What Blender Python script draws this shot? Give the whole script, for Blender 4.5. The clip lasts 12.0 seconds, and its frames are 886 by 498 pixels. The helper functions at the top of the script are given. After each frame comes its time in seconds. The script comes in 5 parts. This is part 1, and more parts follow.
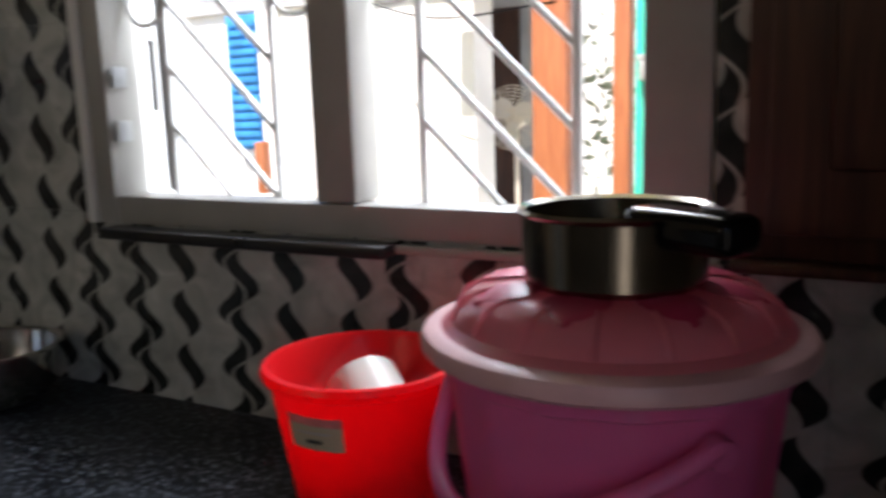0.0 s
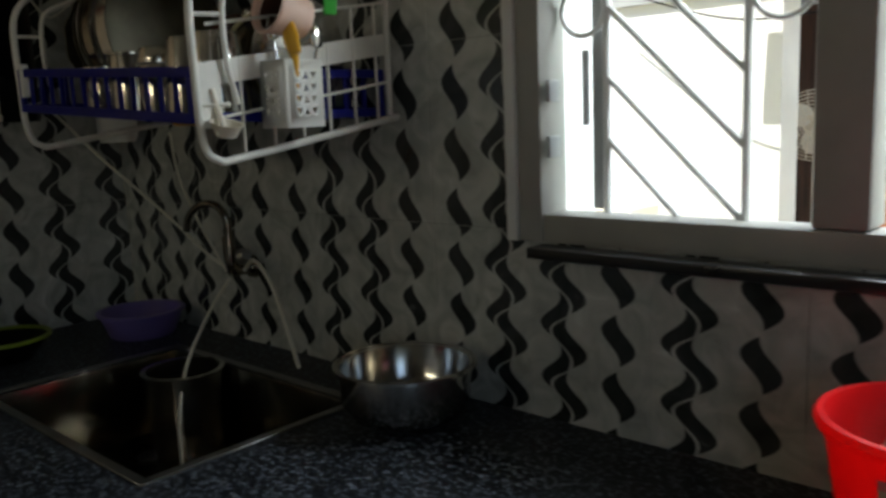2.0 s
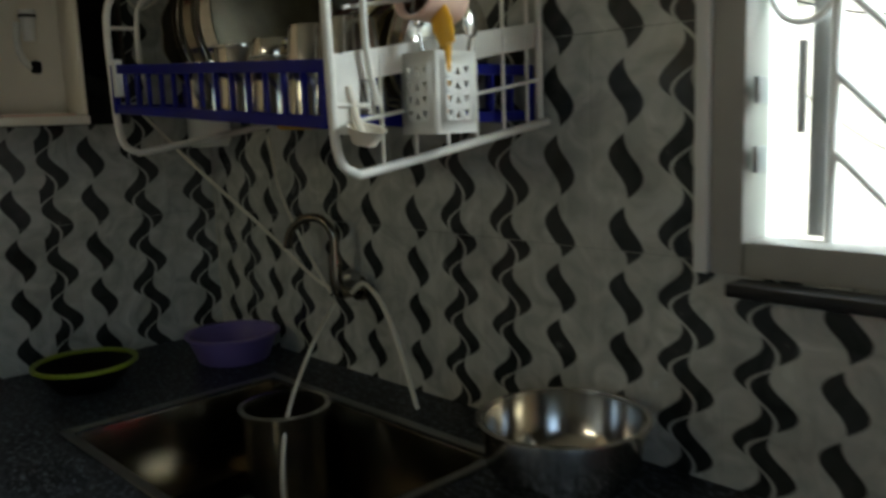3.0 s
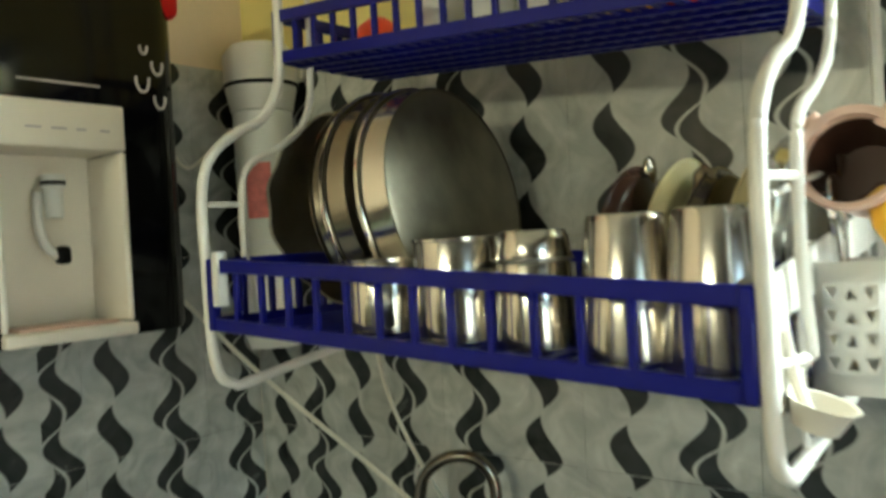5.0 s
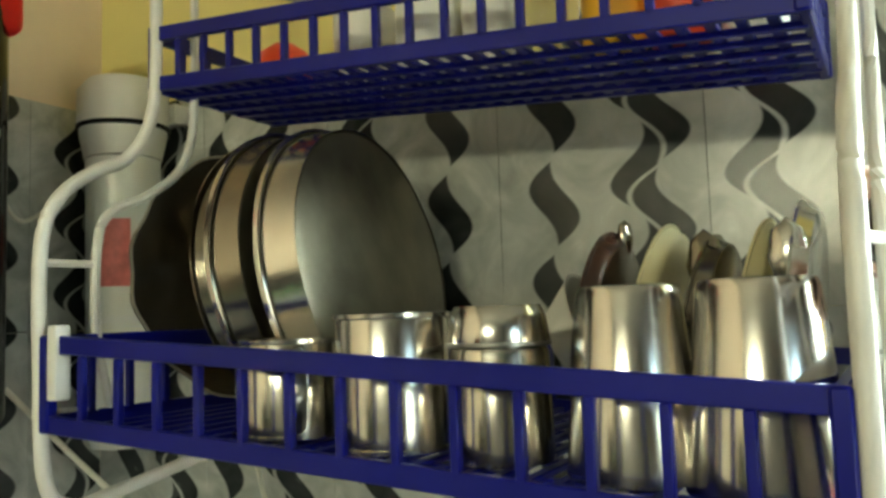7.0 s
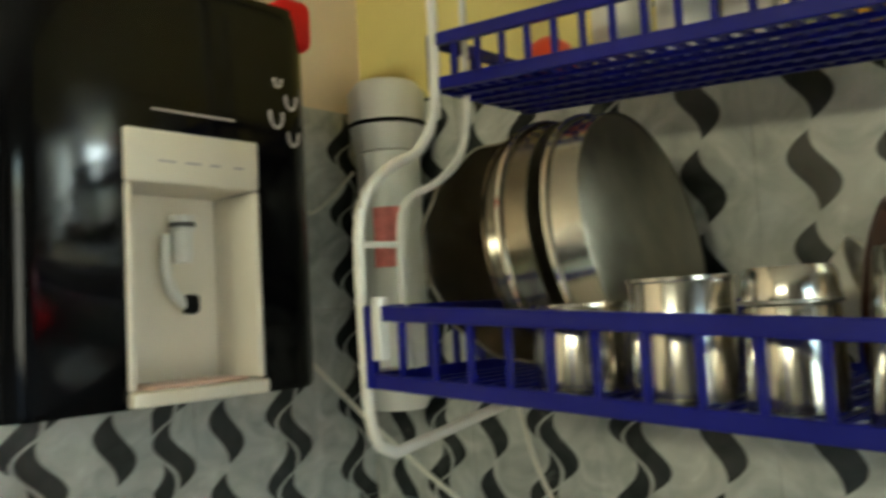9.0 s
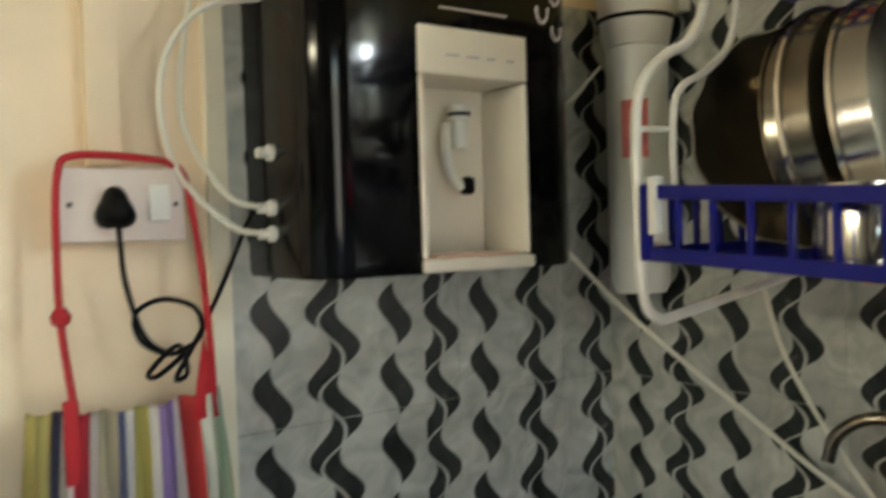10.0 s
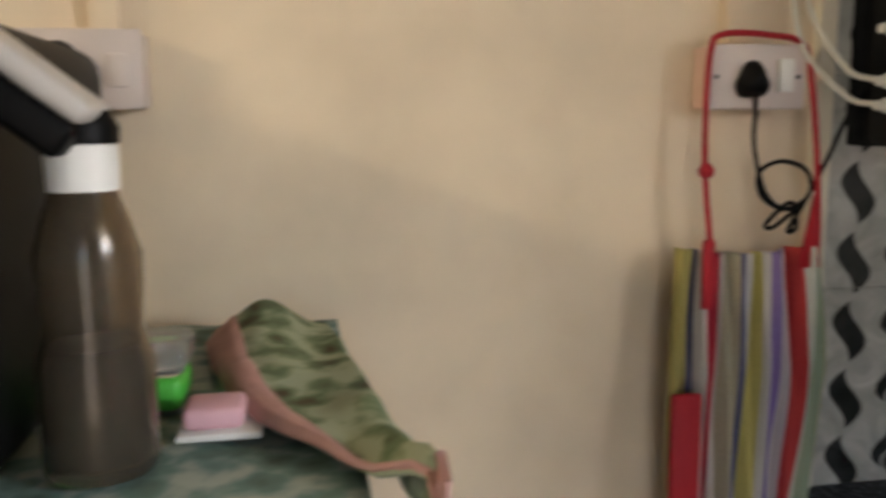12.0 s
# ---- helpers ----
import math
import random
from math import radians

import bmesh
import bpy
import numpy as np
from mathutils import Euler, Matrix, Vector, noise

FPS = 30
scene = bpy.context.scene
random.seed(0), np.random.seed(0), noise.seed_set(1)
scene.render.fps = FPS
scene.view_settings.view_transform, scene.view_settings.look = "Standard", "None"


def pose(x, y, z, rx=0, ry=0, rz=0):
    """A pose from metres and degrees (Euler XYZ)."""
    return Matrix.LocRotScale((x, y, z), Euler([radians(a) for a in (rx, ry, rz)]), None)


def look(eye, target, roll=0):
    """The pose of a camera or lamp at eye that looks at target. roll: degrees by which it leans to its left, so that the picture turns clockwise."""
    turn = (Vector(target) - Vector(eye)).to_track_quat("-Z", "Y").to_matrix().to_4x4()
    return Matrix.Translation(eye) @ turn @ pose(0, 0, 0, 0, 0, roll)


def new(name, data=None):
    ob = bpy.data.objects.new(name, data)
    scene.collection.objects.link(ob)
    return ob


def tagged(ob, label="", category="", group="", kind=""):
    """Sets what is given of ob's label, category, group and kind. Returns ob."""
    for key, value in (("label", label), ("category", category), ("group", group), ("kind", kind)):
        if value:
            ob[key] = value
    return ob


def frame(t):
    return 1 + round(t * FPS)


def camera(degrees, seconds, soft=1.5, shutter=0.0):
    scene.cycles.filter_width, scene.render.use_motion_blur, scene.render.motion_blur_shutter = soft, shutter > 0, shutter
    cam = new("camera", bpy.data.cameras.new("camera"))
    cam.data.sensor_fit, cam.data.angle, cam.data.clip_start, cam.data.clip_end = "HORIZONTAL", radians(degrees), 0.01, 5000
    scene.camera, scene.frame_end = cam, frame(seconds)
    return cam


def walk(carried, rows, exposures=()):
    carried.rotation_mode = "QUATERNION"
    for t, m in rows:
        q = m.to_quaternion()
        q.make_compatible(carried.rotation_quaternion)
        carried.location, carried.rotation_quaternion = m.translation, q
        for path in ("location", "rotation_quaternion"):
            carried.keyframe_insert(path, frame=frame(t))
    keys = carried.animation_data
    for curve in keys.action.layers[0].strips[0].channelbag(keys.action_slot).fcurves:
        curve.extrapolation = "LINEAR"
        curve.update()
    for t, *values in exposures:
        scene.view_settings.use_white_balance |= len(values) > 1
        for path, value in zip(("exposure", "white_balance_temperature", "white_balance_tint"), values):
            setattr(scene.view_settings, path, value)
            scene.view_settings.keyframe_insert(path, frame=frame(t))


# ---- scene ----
cam = camera(56.6, 12.0, 3.0, 0.5)
PATH = [
    (0, (2.617, -0.975, 1.383), (1.667, 0.749, 1.027), -1.8),
    (0.5, (2.57, -1.026, 1.39), (1.407, 0.567, 1.055), -1.7),
    (1, (2.531, -1.057, 1.388), (1.236, 0.434, 1.072), -1.6),
    (1.5, (2.411, -1.069, 1.388), (1.067, 0.375, 1.063), -1.6),
    (2, (2.234, -1.113, 1.408), (0.899, 0.34, 1.084), -2.4),
    (2.5, (2.131, -1.076, 1.38), (0.733, 0.321, 1.075), -1.9),
    (2.7, (2.067, -1.063, 1.391), (0.634, 0.296, 1.075), -2.0),
    (4.3, (1.475, -1.009, 1.505), (0.158, 0.483, 1.301), -3.6),
    (4.5, (1.428, -1.029, 1.516), (0.14, 0.494, 1.371), -3.4),
    (5, (1.299, -1.012, 1.536), (0.037, 0.54, 1.52), -3.2),
    (5.5, (1.196, -0.945, 1.551), (0.067, 0.704, 1.627), -3.1),
    (6, (1.142, -0.911, 1.545), (0.148, 0.819, 1.685), -2.3),
    (6.5, (1.128, -0.895, 1.534), (0.16, 0.846, 1.706), -2.1),
    (6.7, (1.127, -0.894, 1.534), (0.168, 0.853, 1.704), -1.9),
    (8.3, (1.12, -0.947, 1.539), (0.061, 0.741, 1.713), -3.1),
    (8.5, (1.118, -0.958, 1.529), (-0.02, 0.676, 1.715), -3.0),
    (9, (1.105, -1.008, 1.523), (-0.239, 0.465, 1.671), -3.1),
    (9.5, (1.094, -1.097, 1.518), (-0.395, 0.237, 1.596), -2.3),
    (10, (1.103, -1.15, 1.492), (-0.54, -0.01, 1.436), -1.7),
    (10.5, (1.092, -1.238, 1.488), (-0.569, -0.141, 1.301), -0.4),
    (11, (1.122, -1.303, 1.477), (-0.648, -0.42, 1.179), 0.5),
    (11.5, (1.133, -1.447, 1.479), (-0.745, -0.834, 1.171), -0.6),
    (12, (1.146, -1.536, 1.463), (-0.804, -1.204, 1.17), -0.5),
]
EXPOSURES = [(0, 0.95, 6500, 18), (1.0, 0.8, 6500, 14), (1.6, 0.5, 6500, 9), (2.7, 0.78, 6500, 3), (4.3, 2.87, 6550, -3), (5.5, 3.2, 6650, -8), (6.0, 2.85, 6750, -8), (6.7, 3.3, 6650, -9),
             (8.3, 3.35, 6500, -5), (9.5, 3.15, 6500, -2), (10.5, 3.15, 6800, 13), (11.5, 2.92, 7000, 17), (12, 2.46, 7000, 18)]
LAMP = 2.3
DOOR = 0.22
SKY = 26.0

walk(cam, [(t, look(eye, target, roll)) for t, eye, target, roll in PATH], EXPOSURES)

# ---- light ----
world = bpy.data.worlds.new("sky")
scene.world = world
world.use_nodes = True
wn = world.node_tree.nodes
sky = wn.new("ShaderNodeTexSky")
sky.sky_type, sky.sun_disc = "NISHITA", False
sky.sun_elevation, sky.sun_rotation = radians(60), radians(170)
world.node_tree.links.new(sky.outputs[0], wn["Background"].inputs[0])
wn["Background"].inputs[1].default_value = 0.15
sun_data = bpy.data.lights.new("sun", "SUN")
sun_data.energy, sun_data.angle, sun_data.color = 5.0, radians(0.5), (1.0, 0.95, 0.88)
sun = new("sun", sun_data)
sun.matrix_world = look((1.7, -6, 10), (1.2, 0.0, 0.0))


# ---- materials ----
def material(name, base=(0.5, 0.5, 0.5), rough=0.5, metal=0.0, bump=0.0, bump_scale=60.0, vary=0.12, vary_scale=9.0, coat=0.0, spec=0.5):
    """A surface with two scales of variation: broad tone and fine grain."""
    m = bpy.data.materials.new(name)
    m.use_nodes = True
    nt = m.node_tree
    n, l = nt.nodes, nt.links
    b = n["Principled BSDF"]
    b.inputs["Roughness"].default_value = rough
    b.inputs["Metallic"].default_value = metal
    b.inputs["Coat Weight"].default_value = coat
    b.inputs["Specular IOR Level"].default_value = spec
    tc = n.new("ShaderNodeTexCoord")
    broad = n.new("ShaderNodeTexNoise")
    broad.inputs["Scale"].default_value, broad.inputs["Detail"].default_value = vary_scale, 6
    fine = n.new("ShaderNodeTexNoise")
    fine.inputs["Scale"].default_value, fine.inputs["Detail"].default_value = bump_scale, 4
    l.new(tc.outputs["Object"], broad.inputs["Vector"])
    l.new(tc.outputs["Object"], fine.inputs["Vector"])
    ramp = n.new("ShaderNodeValToRGB")
    lo, hi = [max(0, c * (1 - vary)) for c in base], [min(1, c * (1 + vary)) for c in base]
    ramp.color_ramp.elements[0].position, ramp.color_ramp.elements[1].position = 0.3, 0.7
    ramp.color_ramp.elements[0].color, ramp.color_ramp.elements[1].color = (*lo, 1), (*hi, 1)
    l.new(broad.outputs["Fac"], ramp.inputs[0])
    l.new(ramp.outputs[0], b.inputs["Base Color"])
    mr = n.new("ShaderNodeMapRange")
    mr.inputs["To Min"].default_value, mr.inputs["To Max"].default_value = max(0.02, rough - 0.08), min(1, rough + 0.1)
    l.new(broad.outputs["Fac"], mr.inputs["Value"])
    l.new(mr.outputs[0], b.inputs["Roughness"])
    if bump:
        bp = n.new("ShaderNodeBump")
        bp.inputs["Strength"].default_value, bp.inputs["Distance"].default_value = bump, 0.002
        l.new(fine.outputs["Fac"], bp.inputs["Height"])
        l.new(bp.outputs[0], b.inputs["Normal"])
    return m


def calc(nt, op, a, b=None, c=None):
    nd = nt.nodes.new("ShaderNodeMath")
    nd.operation = op
    for k, v in enumerate((a, b, c)):
        if v is None:
            continue
        if isinstance(v, (int, float)):
            nd.inputs[k].default_value = v
        else:
            nt.links.new(v, nd.inputs[k])
    return nd.outputs[0]


def tile_material():
    """Glazed wall tile: clouded grey with printed dark wavy leaves. U counts columns (even: one leaf row, odd: two), V counts leaves."""
    m = bpy.data.materials.new("wave_tile")
    m.use_nodes = True
    nt = m.node_tree
    n, l = nt.nodes, nt.links
    b = n["Principled BSDF"]
    uv = n.new("ShaderNodeUVMap")
    uv.uv_map = "UVMap"
    sep = n.new("ShaderNodeSeparateXYZ")
    l.new(uv.outputs[0], sep.inputs[0])
    u, v = sep.outputs[0], sep.outputs[1]
    du = calc(nt, "SUBTRACT", calc(nt, "FRACT", u), 0.5)
    odd = calc(nt, "GREATER_THAN", calc(nt, "FRACT", calc(nt, "MULTIPLY", u, 0.5)), 0.5)

    def leaf(off, amp, thick, mid):
        f = calc(nt, "FRACT", calc(nt, "ADD", v, off))
        g = calc(nt, "MINIMUM", calc(nt, "MULTIPLY", f, 1.03), 1.0)
        xc = calc(nt, "ADD", calc(nt, "MULTIPLY", calc(nt, "SINE", calc(nt, "MULTIPLY", g, 2 * math.pi)), amp), mid)
        th = calc(nt, "MULTIPLY", calc(nt, "SUBTRACT", calc(nt, "SINE", calc(nt, "MULTIPLY", g, math.pi)), 0.05), thick)
        return calc(nt, "SUBTRACT", th, calc(nt, "ABSOLUTE", calc(nt, "SUBTRACT", du, xc)))

    def ink(d, at=0.0):
        mr = n.new("ShaderNodeMapRange")
        mr.inputs["From Min"].default_value, mr.inputs["From Max"].default_value = at, at + 0.03
        l.new(d, mr.inputs["Value"])
        return mr.outputs[0]

    single = ink(leaf(0.0, 0.12, 0.24, 0.0))
    d1, d2 = leaf(0.2, 0.17, 0.22, 0.12), leaf(0.7, -0.17, 0.22, -0.1)
    behind = calc(nt, "MULTIPLY", ink(d2), calc(nt, "SUBTRACT", 1.0, ink(d1, -0.055)))
    double = calc(nt, "MAXIMUM", ink(d1), behind)
    mask = calc(nt, "ADD", calc(nt, "MULTIPLY", odd, double), calc(nt, "MULTIPLY", calc(nt, "SUBTRACT", 1.0, odd), single))
    tc = n.new("ShaderNodeTexCoord")
    cloud = n.new("ShaderNodeTexNoise")
    cloud.inputs["Scale"].default_value, cloud.inputs["Detail"].default_value, cloud.inputs["Distortion"].default_value = 14, 8, 1.5
    l.new(tc.outputs["Object"], cloud.inputs["Vector"])
    rnd = n.new("ShaderNodeObjectInfo")
    r1 = n.new("ShaderNodeValToRGB")
    r1.color_ramp.elements[0].position, r1.color_ramp.elements[1].position = 0.32, 0.7
    r1.color_ramp.elements[0].color, r1.color_ramp.elements[1].color = (0.36, 0.37, 0.34, 1), (0.62, 0.63, 0.585, 1)
    l.new(cloud.outputs["Fac"], r1.inputs[0])
    r2 = n.new("ShaderNodeValToRGB")
    r2.color_ramp.elements[0].position, r2.color_ramp.elements[1].position = 0.3, 0.75
    r2.color_ramp.elements[0].color, r2.color_ramp.elements[1].color = (0.014, 0.017, 0.017, 1), (0.045, 0.049, 0.047, 1)
    l.new(cloud.outputs["Fac"], r2.inputs[0])
    mix = n.new("ShaderNodeMix")
    mix.data_type = "RGBA"
    l.new(mask, mix.inputs["Factor"])
    l.new(r1.outputs[0], mix.inputs["A"])
    l.new(r2.outputs[0], mix.inputs["B"])
    tone = n.new("ShaderNodeHueSaturation")
    l.new(calc(nt, "ADD", calc(nt, "MULTIPLY", rnd.outputs["Random"], 0.12), 0.94), tone.inputs["Value"])
    l.new(mix.outputs["Result"], tone.inputs["Color"])
    l.new(tone.outputs[0], b.inputs["Base Color"])
    b.inputs["Roughness"].default_value = 0.2
    rr = n.new("ShaderNodeMapRange")
    rr.inputs["To Min"].default_value, rr.inputs["To Max"].default_value = 0.12, 0.34
    l.new(cloud.outputs["Fac"], rr.inputs["Value"])
    l.new(rr.outputs[0], b.inputs["Roughness"])
    bp = n.new("ShaderNodeBump")
    bp.inputs["Strength"].default_value, bp.inputs["Distance"].default_value = 0.08, 0.002
    l.new(cloud.outputs["Fac"], bp.inputs["Height"])
    l.new(bp.outputs[0], b.inputs["Normal"])
    return m


def granite_material():
    m = bpy.data.materials.new("black_granite")
    m.use_nodes = True
    nt = m.node_tree
    n, l = nt.nodes, nt.links
    b = n["Principled BSDF"]
    tc = n.new("ShaderNodeTexCoord")
    vor = n.new("ShaderNodeTexVoronoi")
    vor.inputs["Scale"].default_value = 240
    l.new(tc.outputs["Object"], vor.inputs["Vector"])
    noi = n.new("ShaderNodeTexNoise")
    noi.inputs["Scale"].default_value, noi.inputs["Detail"].default_value = 95, 8
    l.new(tc.outputs["Object"], noi.inputs["Vector"])
    r = n.new("ShaderNodeValToRGB")
    r.color_ramp.elements[0].position, r.color_ramp.elements[1].position = 0.46, 0.68
    r.color_ramp.elements[0].color, r.color_ramp.elements[1].color = (0.004, 0.005, 0.007, 1), (0.2, 0.23, 0.28, 1)
    l.new(noi.outputs["Fac"], r.inputs[0])
    hs = n.new("ShaderNodeSeparateColor")
    l.new(vor.outputs["Color"], hs.inputs[0])
    mix = n.new("ShaderNodeMix")
    mix.data_type = "RGBA"
    l.new(hs.outputs[0], mix.inputs["Factor"])
    mix.inputs["A"].default_value = (0.012, 0.014, 0.018, 1)
    l.new(r.outputs[0], mix.inputs["B"])
    l.new(mix.outputs["Result"], b.inputs["Base Color"])
    b.inputs["Roughness"].default_value = 0.4
    b.inputs["Specular IOR Level"].default_value = 0.2
    return m


def wood_material(name, dark, light, rough=0.45):
    m = bpy.data.materials.new(name)
    m.use_nodes = True
    nt = m.node_tree
    n, l = nt.nodes, nt.links
    b = n["Principled BSDF"]
    tc = n.new("ShaderNodeTexCoord")
    mp = n.new("ShaderNodeMapping")
    mp.inputs["Scale"].default_value = (30, 30, 2.2)
    l.new(tc.outputs["Object"], mp.inputs["Vector"])
    noi = n.new("ShaderNodeTexNoise")
    noi.inputs["Scale"].default_value, noi.inputs["Detail"].default_value, noi.inputs["Distortion"].default_value = 1.6, 8, 1.2
    l.new(mp.outputs[0], noi.inputs["Vector"])
    r = n.new("ShaderNodeValToRGB")
    r.color_ramp.elements[0].position, r.color_ramp.elements[1].position = 0.3, 0.7
    r.color_ramp.elements[0].color, r.color_ramp.elements[1].color = (*dark, 1), (*light, 1)
    l.new(noi.outputs["Fac"], r.inputs[0])
    l.new(r.outputs[0], b.inputs["Base Color"])
    b.inputs["Roughness"].default_value = rough
    bp = n.new("ShaderNodeBump")
    bp.inputs["Strength"].default_value, bp.inputs["Distance"].default_value = 0.25, 0.002
    l.new(noi.outputs["Fac"], bp.inputs["Height"])
    l.new(bp.outputs[0], b.inputs["Normal"])
    return m


def cloth_material(name, colours, widths, along=0, period=0.24, rough=0.9):
    """Woven cloth with straight coloured stripes across one axis."""
    m = bpy.data.materials.new(name)
    m.use_nodes = True
    nt = m.node_tree
    n, l = nt.nodes, nt.links
    b = n["Principled BSDF"]
    uv = n.new("ShaderNodeUVMap")
    uv.uv_map = "UVMap"
    sep = n.new("ShaderNodeSeparateXYZ")
    l.new(uv.outputs[0], sep.inputs[0])
    f = calc(nt, "FRACT", calc(nt, "DIVIDE", sep.outputs[along], period))
    r = n.new("ShaderNodeValToRGB")
    r.color_ramp.interpolation = "CONSTANT"
    total, at = sum(widths), 0.0
    for k, (c, w) in enumerate(zip(colours, widths)):
        e = r.color_ramp.elements[0] if k == 0 else r.color_ramp.elements.new(at / total)
        e.position, e.color = at / total, (*c, 1)
        at += w
    r.color_ramp.elements[-1].color = (*colours[-1], 1)
    l.new(f, r.inputs[0])
    l.new(r.outputs[0], b.inputs["Base Color"])
    b.inputs["Roughness"].default_value = rough
    tc = n.new("ShaderNodeTexCoord")
    noi = n.new("ShaderNodeTexNoise")
    noi.inputs["Scale"].default_value, noi.inputs["Detail"].default_value = 120, 3
    l.new(tc.outputs["Object"], noi.inputs["Vector"])
    bp = n.new("ShaderNodeBump")
    bp.inputs["Strength"].default_value, bp.inputs["Distance"].default_value = 0.5, 0.003
    l.new(noi.outputs["Fac"], bp.inputs["Height"])
    l.new(bp.outputs[0], b.inputs["Normal"])
    return m


def patterned_cloth(name, a, b2, c, scale=22):
    m = bpy.data.materials.new(name)
    m.use_nodes = True
    nt = m.node_tree
    n, l = nt.nodes, nt.links
    b = n["Principled BSDF"]
    tc = n.new("ShaderNodeTexCoord")
    vor = n.new("ShaderNodeTexVoronoi")
    vor.inputs["Scale"].default_value = scale
    noi = n.new("ShaderNodeTexNoise")
    noi.inputs["Scale"].default_value, noi.inputs["Detail"].default_value = scale * 1.3, 6
    l.new(tc.outputs["Object"], vor.inputs["Vector"])
    l.new(tc.outputs["Object"], noi.inputs["Vector"])
    r = n.new("ShaderNodeValToRGB")
    e = r.color_ramp.elements
    e[0].position, e[0].color = 0.35, (*a, 1)
    e[1].position, e[1].color = 0.62, (*c, 1)
    k = e.new(0.5)
    k.color = (*b2, 1)
    l.new(calc(nt, "ADD", calc(nt, "MULTIPLY", vor.outputs["Distance"], 0.4), calc(nt, "MULTIPLY", noi.outputs["Fac"], 0.7)), r.inputs[0])
    l.new(r.outputs[0], b.inputs["Base Color"])
    b.inputs["Roughness"].default_value = 0.85
    return m


def glass_material(name, colour, rough=0.05, alpha_mix=1.0):
    m = bpy.data.materials.new(name)
    m.use_nodes = True
    b = m.node_tree.nodes["Principled BSDF"]
    b.inputs["Base Color"].default_value = (*colour, 1)
    b.inputs["Roughness"].default_value = rough
    b.inputs["Transmission Weight"].default_value = alpha_mix
    b.inputs["IOR"].default_value = 1.3
    return m


def translucent_plastic(name, base, through_col, share, rough=0.3):
    """Thin moulded plastic that lets some light through."""
    m = material(name, base, rough, vary=0.08, vary_scale=6, bump=0.04)
    nt = m.node_tree
    tr = nt.nodes.new("ShaderNodeBsdfTranslucent")
    tr.inputs["Color"].default_value = (*through_col, 1)
    mx = nt.nodes.new("ShaderNodeMixShader")
    mx.inputs[0].default_value = share
    nt.links.new(nt.nodes["Principled BSDF"].outputs[0], mx.inputs[1])
    nt.links.new(tr.outputs[0], mx.inputs[2])
    nt.links.new(mx.outputs[0], nt.nodes["Material Output"].inputs["Surface"])
    return m


